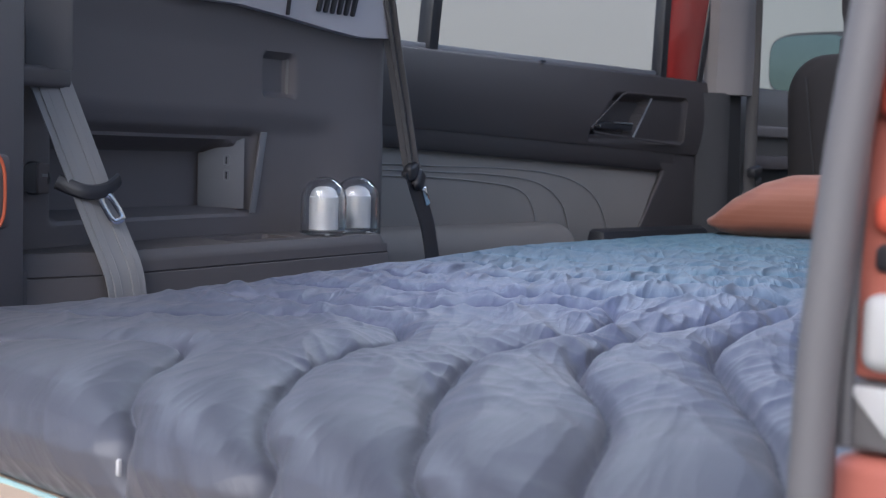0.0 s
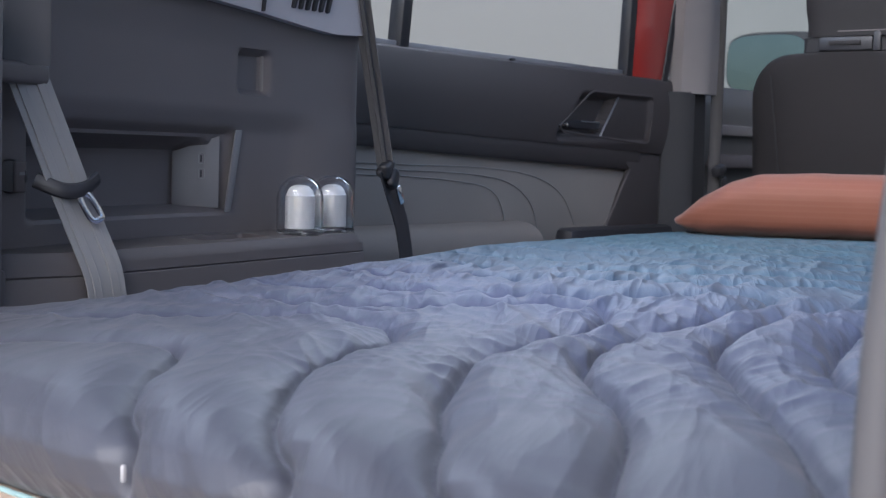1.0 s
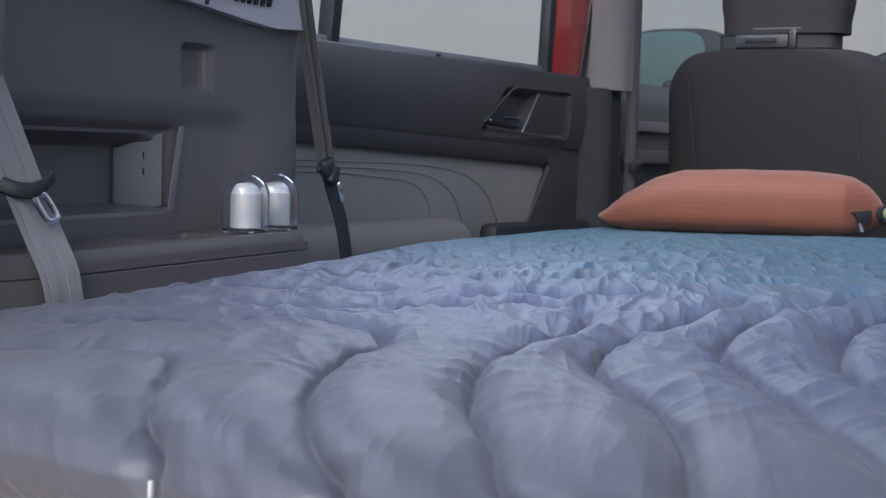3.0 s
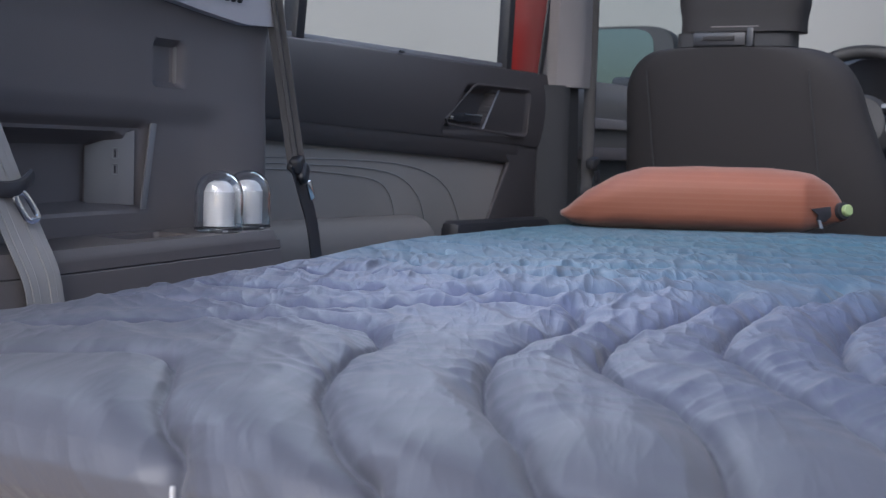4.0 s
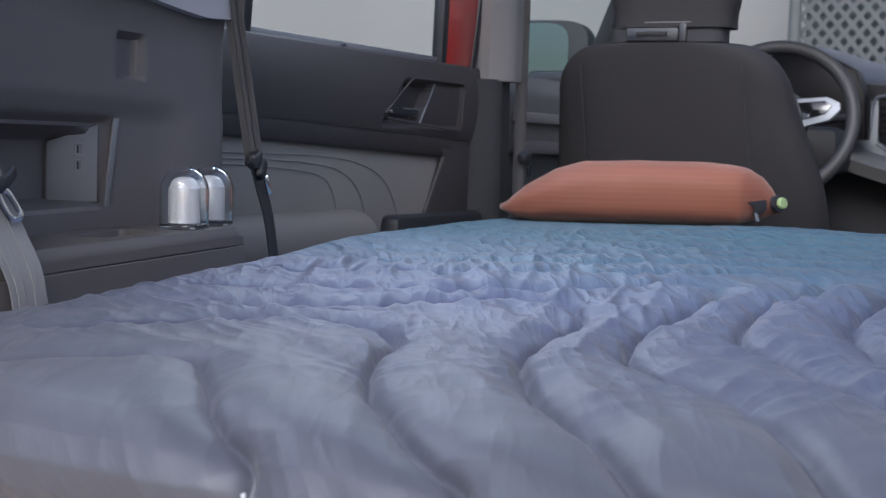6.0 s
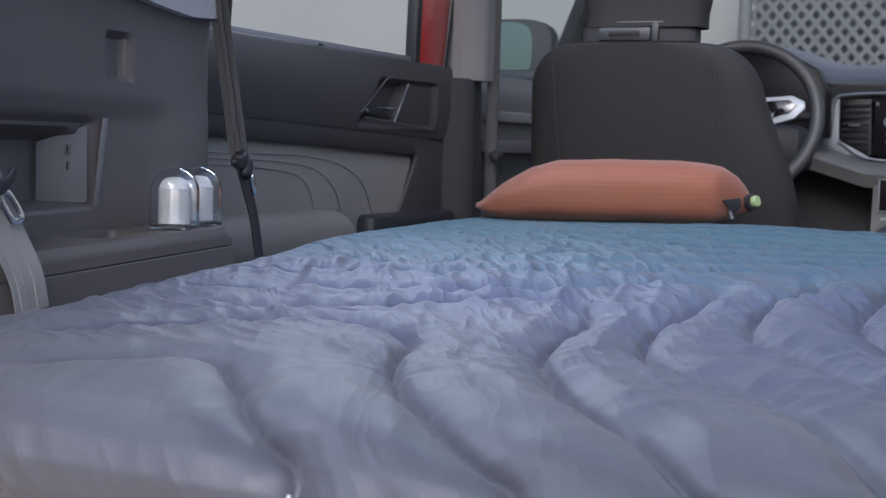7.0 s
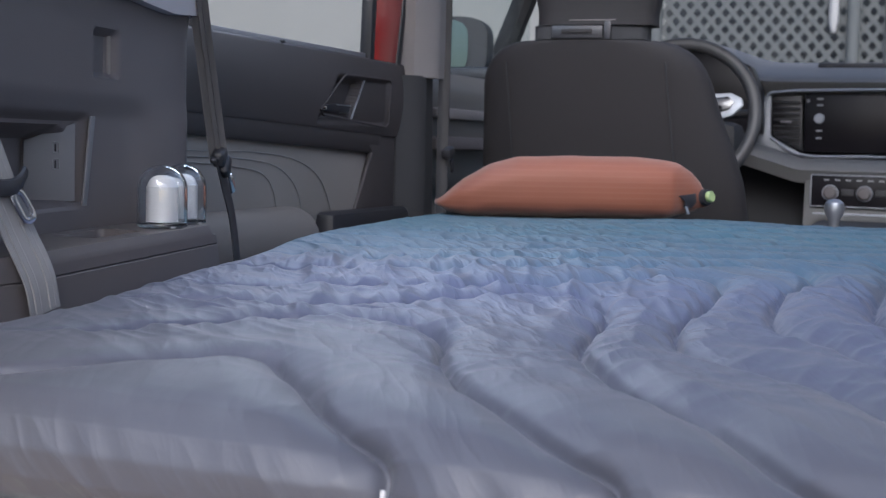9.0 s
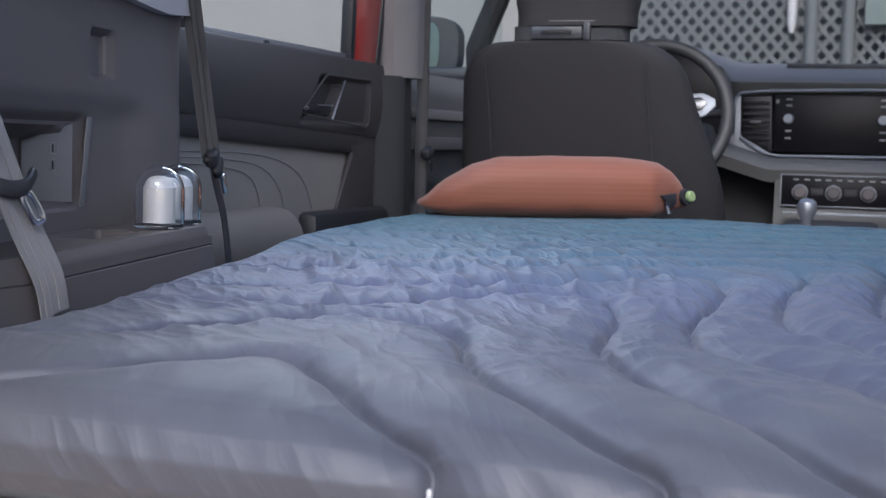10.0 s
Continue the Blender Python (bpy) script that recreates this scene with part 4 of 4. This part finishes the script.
    for x in (-0.049, 0.038, 0.127):
        kn = part("dial", revolve([(0.0, 0.0), (0.021, 0.0), (0.021, 0.008), (0.016, 0.010), (0.0155, 0.020), (0.013, 0.022), (0, 0.022)], Matrix.Translation((x, 3.632, 0.980)) @ Euler((radians(90), 0, 0)).to_matrix().to_4x4(), 28), M_console, climate, "black rotary dial")
        part("dial_ring", sweep([Vector((x + 0.020 * math.cos(a), 3.624, 0.980 + 0.020 * math.sin(a))) for a in np.linspace(0, 2 * math.pi, 33)[:-1]], circle(0.0014, 6), (0, 1, 0), closed=True), M_satin, kn)
    for i in range(9):
        part("key_mark", rbox((-0.06 + i * 0.028, 3.6285, 1.014), (0.014, 0.002, 0.004), 0.0), M_icon, climate)
    for x in (-0.005, 0.082):
        part("panel_key", rbox((x, 3.6285, 0.982), (0.032, 0.004, 0.018), 0.002), M_dashdark, climate)
    part("tray_edge", rbox((0.05, 3.60, 0.925), (0.28, 0.012, 0.006), 0.002), M_satin, dash)
    return dash


dashboard()
thing("centre_console", rbox((0.04, 3.15, 0.78), (0.24, 0.85, 0.26), 0.02), M_dashdark, "dark plastic centre console between the front seats", "console")
gear = thing("gear_lever", None, None, "gear lever with bright silver knob on the console", "gear lever")
part("knob", revolve([(0, 0.90), (0.011, 0.902), (0.012, 0.935), (0.019, 0.946), (0.0225, 0.960), (0.020, 0.974), (0.012, 0.981), (0, 0.983)], pose(0.008, 3.06, 0), 24), M_silver, gear, "silver knob")
part("boot", revolve([(0, 0.90), (0.018, 0.91), (0.05, 0.90)], pose(0.008, 3.06, 0), 24), M_black, gear)


# ---- bed: boards, quilt, pillow ----
thing("bed_board", rbox((0.0, 1.355, 0.851), (0.80, 1.90, 0.03), 0.004), M_cream, "pale birch sleeping platform board in the car", "board")
thing("mattress", rbox((0.0, 1.45, 0.8825), (0.78, 1.70, 0.033), 0.015, 3), M_console, "thin grey sleeping mat on the platform board", "mattress")


# the foot end hangs down to the board: run of the cloth, height, and how far forward it stands
QUILT_Z = [(0.46, 0.864), (0.49, 0.867), (0.505, 0.877), (0.52, 0.890), (0.54, 0.908), (0.56, 0.922), (0.585, 0.932), (0.61, 0.937), (0.64, 0.939), (0.75, 0.940), (0.90, 0.943), (1.05, 0.948), (1.2, 0.952), (1.5, 0.956), (1.8, 0.957), (2.0, 0.959), (2.2, 0.959), (2.4, 0.951)]
QUILT_Y = [(0.49, 0.562), (0.505, 0.553), (0.52, 0.549), (0.54, 0.550), (0.56, 0.557), (0.585, 0.575), (0.61, 0.602), (0.64, 0.64), (2.4, 2.4)]
QUILT_LEFT = [(0.48, -0.42), (0.60, -0.44), (0.85, -0.464), (1.10, -0.512), (1.28, -0.545), (1.42, -0.582), (1.62, -0.622), (2.0, -0.672), (2.4, -0.68)]
# quilting seams in plan: each comes in from the near edge, bends away and hooks back to the side
SEAM_1 = [(-0.010, 0.47), (-0.014, 0.53), (-0.020, 0.56), (-0.048, 0.582), (-0.082, 0.612), (-0.138, 0.678), (-0.165, 0.704), (-0.197, 0.700), (-0.222, 0.672), (-0.255, 0.625), (-0.33, 0.57), (-0.46, 0.51)]
SEAM_2 = [(0.106, 0.47), (0.108, 0.53), (0.106, 0.56), (0.084, 0.578), (0.052, 0.604), (0.006, 0.652), (-0.030, 0.695), (-0.078, 0.795), (-0.106, 0.868), (-0.145, 0.902), (-0.200, 0.900), (-0.250, 0.872), (-0.290, 0.795), (-0.342, 0.700), (-0.46, 0.60)]
SEAM_3 = [(0.213, 0.47), (0.216, 0.53), (0.214, 0.56), (0.182, 0.592), (0.142, 0.637), (0.088, 0.702), (0.032, 0.785), (0.006, 0.860), (0.002, 0.940), (-0.014, 1.020), (-0.050, 1.082), (-0.098, 1.076), (-0.153, 1.036), (-0.215, 0.970), (-0.32, 0.915), (-0.48, 0.82)]
SEAM_4 = [(0.312, 0.47), (0.314, 0.53), (0.308, 0.565), (0.270, 0.612), (0.220, 0.695), (0.165, 0.765), (0.105, 0.822), (0.072, 0.880), (0.060, 0.945), (0.063, 1.040), (0.062, 1.140), (0.046, 1.212), (0.005, 1.222), (-0.05, 1.185), (-0.14, 1.125), (-0.30, 1.05), (-0.50, 0.96)]
SEAM_5 = [(0.42, 0.47), (0.42, 0.55), (0.344, 0.657), (0.308, 0.710), (0.261, 0.772), (0.220, 0.824), (0.176, 0.884), (0.143, 0.935), (0.127, 0.990), (0.120, 1.050), (0.123, 1.130), (0.132, 1.250), (0.118, 1.345), (0.06, 1.365), (-0.05, 1.30), (-0.28, 1.20), (-0.54, 1.10)]
SEAM_6 = [(0.54, 0.63), (0.38, 0.745), (0.291, 0.830), (0.254, 0.880), (0.224, 0.943), (0.206, 1.005), (0.199, 1.080), (0.202, 1.200), (0.208, 1.330), (0.195, 1.460), (0.14, 1.505), (0.0, 1.44), (-0.30, 1.33), (-0.64, 1.24)]


def gradient_noise(x, y, seed):
    """Smooth noise over arrays, about -1 to 1."""
    xi, yi = np.floor(x).astype(np.int64), np.floor(y).astype(np.int64)
    xf, yf = x - xi, y - yi

    def corner(ix, iy, fx, fy):
        hsh = (ix * 374761393 + iy * 668265263 + seed * 974634777) & 0x7FFFFFFF
        hsh = ((hsh ^ (hsh >> 13)) * 1274126177) & 0x7FFFFFFF
        ang = (hsh ^ (hsh >> 16)) * (2 * math.pi / 65536.0)
        return np.cos(ang) * fx + np.sin(ang) * fy

    sx, sy = xf * xf * xf * (xf * (xf * 6 - 15) + 10), yf * yf * yf * (yf * (yf * 6 - 15) + 10)
    lo = corner(xi, yi, xf, yf) * (1 - sx) + corner(xi + 1, yi, xf - 1, yf) * sx
    hi = corner(xi, yi + 1, xf, yf - 1) * (1 - sx) + corner(xi + 1, yi + 1, xf - 1, yf - 1) * sx
    return 1.5 * (lo * (1 - sy) + hi * sy)


def ridged(x, y, seed, power):
    return np.maximum(0.0, 1 - 1.6 * np.abs(gradient_noise(x, y, seed))) ** power


def ramp(a, b, v):
    q = np.clip((v - a) / (b - a), 0, 1)
    return q * q * (3 - 2 * q)


def quilt():
    nu, nv = 470, 760
    us = np.linspace(0, 1, nu)
    vs = np.concatenate([np.linspace(0.490, 1.25, 450), np.linspace(1.252, 2.31, 310)])
    xl = np.interp(vs, *zip(*QUILT_LEFT))[:, None]
    xr = -xl * 0.98 + 0.06
    X = xl + (xr - xl) * us[None, :]
    Y = np.repeat(vs[:, None], nu, 1)
    n1, n2 = gradient_noise(X * 3.1, Y * 3.1, 1), gradient_noise(X * 9, Y * 9, 2)
    seams = [SEAM_1, SEAM_2, SEAM_3, SEAM_4, SEAM_5, SEAM_6]
    for i in range(1, 7):
        seams.append([(x + 0.055 * i, y + 0.155 * i) for x, y in SEAM_6])
    # distances to the nearest seam on the inside of its hook and on the outside, the place along it, and whether it runs back
    D_in, D_out, S, H = np.full(X.shape, 9.0), np.full(X.shape, 9.0), np.zeros(X.shape), np.zeros(X.shape)
    wx, wy = X + 0.004 * n2, Y + 0.004 * n1
    for k, seam in enumerate(seams):
        pts = smooth_path([(x, y, 0) for x, y in seam], 5)
        run = k * 7.3
        d0, s0, l0, h0 = np.full(X.shape, 9.0), np.zeros(X.shape), np.zeros(X.shape, bool), np.zeros(X.shape)
        for p0, p1 in zip(pts[:-1], pts[1:]):
            ex, ey = p1.x - p0.x, p1.y - p0.y
            ll = ex * ex + ey * ey
            if ll < 1e-10:
                continue
            ox, oy = wx - p0.x, wy - p0.y
            f = np.clip((ox * ex + oy * ey) / ll, 0, 1)
            d = np.hypot(ox - ex * f, oy - ey * f)
            near = d < d0
            d0 = np.where(near, d, d0)
            s0 = np.where(near, run + f * math.sqrt(ll), s0)
            l0 = np.where(near, ex * oy - ey * ox > 0, l0)
            h0 = np.where(near, step(-0.5, 0.5, -ey / math.sqrt(ll)), h0)
            run += math.sqrt(ll)
        S = np.where(d0 < np.minimum(D_in, D_out), s0, S)
        H = np.where(l0 & (d0 < D_in), h0, H)
        D_in, D_out = np.where(l0, np.minimum(D_in, d0), D_in), np.where(l0, D_out, np.minimum(D_out, d0))
    D, L = np.minimum(D_in, D_out), ramp(0.012, -0.012, D_in - D_out)
    pull, mid, far, end = ramp(0.64, 0.80, Y), ramp(0.72, 1.12, Y), ramp(0.90, 1.25, Y), ramp(1.7, 2.2, Y)
    edge = np.minimum(X - xl, xr - X)
    calm = 0.35 + 0.65 * ramp(0.02, 0.12, edge)
    top = ramp(0.525, 0.60, Y)
    amp = top * 0.0140 * (1 - 0.40 * mid * ramp(-0.10, -0.35, X)) - 0.001 * mid - 0.0015 * ramp(1.05, 1.5, Y) - 0.003 * end
    # down-filled cells: a slow fall on the inner side of a seam, a full round shoulder on the outer one
    q, t = np.clip(D_in / (0.042 - 0.008 * H), 0, 1), np.clip(D_out / 0.034, 0, 1)
    puff = (1 - (1 - q) ** 2.2) * (0.70 * (1 - (1 - t) ** 2) + 0.30 * np.sqrt(np.maximum(0, 1 - (1 - t) ** 2)))
    puff = 1 - (1 - puff) * (1 - 0.9 * ramp(0.20, 0.05, edge)) * (0.2 + 0.8 * ramp(-0.36, -0.16, X + 0.35 * (Y - 0.65)))
    base = sum(np.interp(Y + o, *zip(*QUILT_Z)) for o in np.linspace(-0.012, 0.012, 7)) / 7
    rise = np.interp(X + Y, (0.5, 0.78, 0.93, 1.07, 1.19, 1.35), (0.939, 0.939, 0.944, 0.950, 0.958, 0.960))
    lift = ramp(-0.20, 0.05, X) * ramp(1.5, 1.1, Y) * ramp(0.60, 0.66, Y) * (rise - base)
    Z = base + lift - 0.0045 * top * ramp(1.3, 1.0, Y) * ramp(-0.45, -0.20, X) + amp * puff + 0.003 * n1 * puff - 0.0042 * np.exp(-(D / 0.0038) ** 2) * ramp(0.04, 0.16, edge)
    # puckers square to the seams
    fade = np.clip(1 - D / 0.075, 0, 1)
    pk = ridged(S * 13 + 0.6 * n2, D * 4 + S * 0.4, 3, 1.6) - 0.35
    pf = ridged(S * 34 + 0.5 * n2, D * 7, 4, 1.4) - 0.4
    Z += calm * (1 - 0.5 * far - 0.4 * ramp(1.1, 1.4, Y)) * fade ** 1.2 * np.minimum(1, D / 0.006) * ((0.0008 + 0.0042 * pull) * pk + (0.0002 + 0.0013 * pull) * pf)
    # long thin creases running towards the foot of the bed
    across, down = (1.6 * X + Y) / 1.887 + 0.012 * n1, (X - 1.6 * Y) / 1.887
    patch = 0.35 + 0.65 * np.clip(0.5 + 1.2 * gradient_noise(X * 5, Y * 3.5, 8), 0, 1)
    w1 = ridged(across * 13 + 0.2 * n2, down * 2.2, 5, 1.8) - 0.4
    w2 = ridged(across * 27 + 0.2 * n2, down * 3.2, 6, 2.0) - 0.36
    w3 = ridged((3.2 * X + Y) * 8 + 0.2 * n2, (X - 3.2 * Y) * 1.2, 7, 2.0) - 0.4
    w4 = ridged(across * 56 + 0.4 * n2, down * 8, 10, 2.0) - 0.38
    Z += calm * patch * (1 - 0.5 * ramp(1.15, 1.45, Y)) * ((0.0040 * mid + 0.0010 * far - 0.0026 * end) * w1 + (0.0036 * mid + 0.0006 * far - 0.0028 * end) * w2 + (0.0046 * mid + 0.001 * far - 0.003 * end) * w3 + (0.0008 * mid - 0.0006 * end) * w4)
    # flatter creases slanting over the near cells, strongest where a cell falls to its seam
    a2, d2 = 0.50 * X + 0.87 * Y + 0.010 * n1, 0.87 * X - 0.50 * Y
    slant = calm * ramp(0.62, 0.76, Y) * ramp(1.30, 1.0, Y) * (0.55 + 0.45 * L) * (0.5 + 0.5 * ramp(0.12, 0.02, D))
    Z += slant * (0.0050 * (ridged(a2 * 17 + 0.25 * n2, d2 * 2.8, 21, 1.7) - 0.4) + 0.0022 * (ridged(a2 * 40 + 0.2 * n2, d2 * 5, 22, 1.9) - 0.36))
    Z += calm * (1 - ramp(0.60, 0.74, Y)) * 0.0009 * (ridged(a2 * 10 + 0.4 * n2, d2 * 3.0, 23, 1.4) - 0.4)
    Z += (0.0016 - 0.0014 * far) * gradient_noise(X * 16, Y * 13, 9) * calm * top - 0.001
    Z -= 0.075 * np.clip(1 - edge / 0.08, 0, 1) ** 2.2
    Z -= 0.05 * np.clip(1 - (2.31 - Y) / 0.05, 0, 1) ** 2
    # the hanging front bulges out between the seams and gathers at the hem
    near, hem = ramp(0.66, 0.56, Y), ramp(0.545, 0.50, Y)
    gather = hem * 0.0020 * (ridged(X * 24 + 0.5 * n2, Y * 4, 31, 1.3) - 0.4) + near * 0.0010 * (ridged(X * 11 - Y * 6, Y * 9 + X * 3, 32, 1.5) - 0.4)
    shape = np.interp(Y, *zip(*QUILT_Y)) - (0.016 * (puff - 0.4) - 0.003 * np.exp(-(D / 0.004) ** 2)) * near * (1 - hem) - gather
    verts = np.stack([X, shape, Z], -1).reshape(-1, 3)
    crease = np.stack([across, down], -1).reshape(-1, 2)
    faces = [(i * nu + j, i * nu + j + 1, (i + 1) * nu + j + 1, (i + 1) * nu + j) for i in range(nv - 1) for j in range(nu - 1)]
    top = verts.tolist()
    rim = list(range(nu)) + [i * nu + nu - 1 for i in range(1, nv)] + [(nv - 1) * nu + j for j in range(nu - 2, -1, -1)] + [i * nu for i in range(nv - 2, 0, -1)]
    base = len(top)
    top += [(verts[i][0] * 0.985, 1.4 + (verts[i][1] - 1.4) * 0.985, min(verts[i][2] - 0.003, 0.868)) for i in rim]
    m = len(rim)
    faces += [(rim[i], base + i, base + (i + 1) % m, rim[(i + 1) % m]) for i in range(m)]
    faces.append(tuple(base + i for i in range(m)))
    me = bpy.data.meshes.new("quilt")
    me.from_pydata(top, [], faces)
    me.polygons.foreach_set("use_smooth", [True] * len(me.polygons))
    loops = np.zeros(len(me.loops), dtype=np.int32)
    me.loops.foreach_get("vertex_index", loops)
    full = np.vstack([crease, crease[rim]])
    me.uv_layers.new(name="creases").data.foreach_set("uv", full[loops].ravel())
    me.materials.append(M_quilt)
    ob = tagged(new("quilt", me), "puffy lavender to teal ombre quilt spread over the bed", "quilt")
    edge = [Vector(verts[j]) + Vector((0, -0.004, -0.002)) for j in range(0, nu, 3)]
    part("piping", sweep(edge, circle(0.0022, 8), (0, 0, 1)), M_pipe, ob, "pale aqua edge piping")
    for x in (-0.014, 0.108, 0.215):
        part("seam_tag", rbox((x, 0.5475, 0.903), (0.0026, 0.0030, 0.010), 0.001), M_white, ob, "short white stitched seam end")
    return ob


quilt()


def pillow():
    c = Vector((-0.382, 2.245, 0.966))
    top = [(-1, 0.020), (-0.93, 0.030), (-0.8, 0.058), (-0.6, 0.086), (-0.4, 0.100), (0, 0.104), (0.45, 0.103), (0.66, 0.099), (0.76, 0.095), (0.86, 0.080), (0.94, 0.058), (1, 0.030)]
    low = [(-1, 0.014), (-0.9, 0.002), (-0.75, -0.006), (0.66, -0.006), (0.80, 0.002), (0.92, 0.012), (1, 0.020)]

    def surf(u, v):
        # u runs along the length, v round the section
        x = 0.243 * u
        zt, zb = lerp_table(u, top), lerp_table(u, low)
        hy = 0.012 + 0.078 * (max(0.0, 1 - abs(u) ** 4) ** 0.5 if u < 0.70 else 0.872 * (1 - u) / 0.30)
        ca, sa = math.cos(v), math.sin(v)
        z = (zt + zb) / 2 + (zt - zb) / 2 * math.copysign(abs(sa) ** (0.75 if sa > 0 else 0.5), sa)
        y = hy * math.copysign(abs(ca) ** 0.75, ca)
        end = step(0.6, 1.0, abs(u))
        wr = 0.0030 * noise.noise(Vector((x * 45, v * 2.0, 0))) * end + 0.0015 * noise.noise(Vector((x * 14, v * 1.2, 4)))
        return (x, y + wr, z + wr)

    b = sheet(np.linspace(-1, 1, 90), np.linspace(0, 2 * math.pi, 49), surf)
    bmesh.ops.remove_doubles(b, verts=b.verts, dist=0.0003)
    bmesh.ops.holes_fill(b, edges=[e for e in b.edges if e.is_boundary], sides=0)
    ob = thing("pillow", b, M_pillow, "inflatable orange ribbed camping pillow on the quilt", "pillow")
    ob.matrix_world = Matrix.Translation(c) @ Euler((0, radians(-0.5), radians(19))).to_matrix().to_4x4()
    part("valve_base", revolve([(0, 0), (0.015, 0), (0.014, 0.008), (0, 0.008)], pose(0.232, -0.026, 0.034, 80, 0, 40), 20), M_black, ob, "black valve base")
    part("valve_cap", revolve([(0, 0.008), (0.010, 0.008), (0.010, 0.014), (0.008, 0.016), (0, 0.016)], pose(0.234, -0.027, 0.034, 80, 0, 40), 20), M_valve, ob, "pale green valve cap")
    part("pull_tab", prism([(0.180, -0.072, 0.038), (0.212, -0.046, 0.042), (0.214, -0.044, 0.026), (0.204, -0.052, 0.016), (0.190, -0.064, 0.018), (0.192, -0.062, 0.028)], (0.002, -0.004, 0), 0.001), M_black, ob, "black pull tab")
    part("care_label", prism([(0.192, -0.068, 0.020), (0.196, -0.065, 0.020), (0.202, -0.060, 0.006), (0.196, -0.064, 0.006)], (0.001, -0.002, 0), 0.0), M_satin, ob, "white care label")
    return ob


pillow()


# ---- tail end of the car on the near side ----
def tail():
    body = thing("tail_pillar", sweep(smooth_path([(0.420, 0.525, 0.55), (0.420, 0.528, 0.95), (0.424, 0.530, 1.06), (0.434, 0.536, 1.16), (0.46, 0.56, 1.40), (0.50, 0.60, 1.62)], 6), [(u * 1.0, v * 1.0) for u, v in circle(0.0075, 12)], (1, 0, 0)), M_seal, "grey rubber hatch seal on the red tail pillar", "pillar", "structure")
    part("gutter", sweep(smooth_path([(0.420, 0.540, 0.55), (0.420, 0.540, 0.95), (0.4215, 0.541, 1.06), (0.426, 0.545, 1.16), (0.446, 0.565, 1.40), (0.486, 0.605, 1.62)], 6), circle(0.0032, 10), (1, 0, 0)), M_black, body, "dark gutter")
    part("inner_flange", sweep(smooth_path([(0.4235, 0.546, 0.99), (0.4235, 0.546, 1.04), (0.4245, 0.546, 1.07), (0.429, 0.549, 1.16), (0.449, 0.569, 1.40), (0.489, 0.609, 1.62)], 6), circle(0.0028, 10), (1, 0, 0)), M_seal, body, "grey painted flange")

    def slab(name, x0, y0, z0, z1, mat, parent, label="", bevel=0.003):
        return part(name, rbox(((x0 + 0.70) / 2, y0 + 0.04, (z0 + z1) / 2), (0.70 - x0, 0.08, z1 - z0), bevel, 3), mat, parent, label)

    slab("quarter_panel", 0.4255, 0.552, 1.134, 1.60, M_tail, body, "red painted tail panel", 0.01)
    lamp = slab("tail_lamp", 0.4225, 0.550, 1.0135, 1.1325, M_tail, body, "red tail lamp housing")
    slab("reverse_lens", 0.4265, 0.5445, 1.0165, 1.044, M_white, lamp, "white reversing lens", 0.006)
    slab("brake_lens", 0.4285, 0.5445, 1.102, 1.119, M_lens_red, lamp, "bright red brake lens", 0.006)
    slab("side_lens", 0.4290, 0.5445, 1.064, 1.078, M_lens_red, lamp, "bright red side lens", 0.005)
    slab("lamp_gap", 0.4300, 0.5470, 1.051, 1.061, M_black, lamp)
    slab("bumper_step", 0.4185, 0.548, 0.9885, 1.0125, M_seal, body, "grey bumper step")
    part("step_edge", prism([(0.4225, 0.5455, 1.0115), (0.60, 0.5455, 1.0115), (0.60, 0.5455, 0.990), (0.438, 0.5455, 0.995)], (0, 0.004, 0), 0.001), M_white, body, "bright step edge")
    slab("bumper", 0.4165, 0.547, 0.55, 0.9865, M_tail, body, "red painted bumper", 0.006)
    return body


tail()
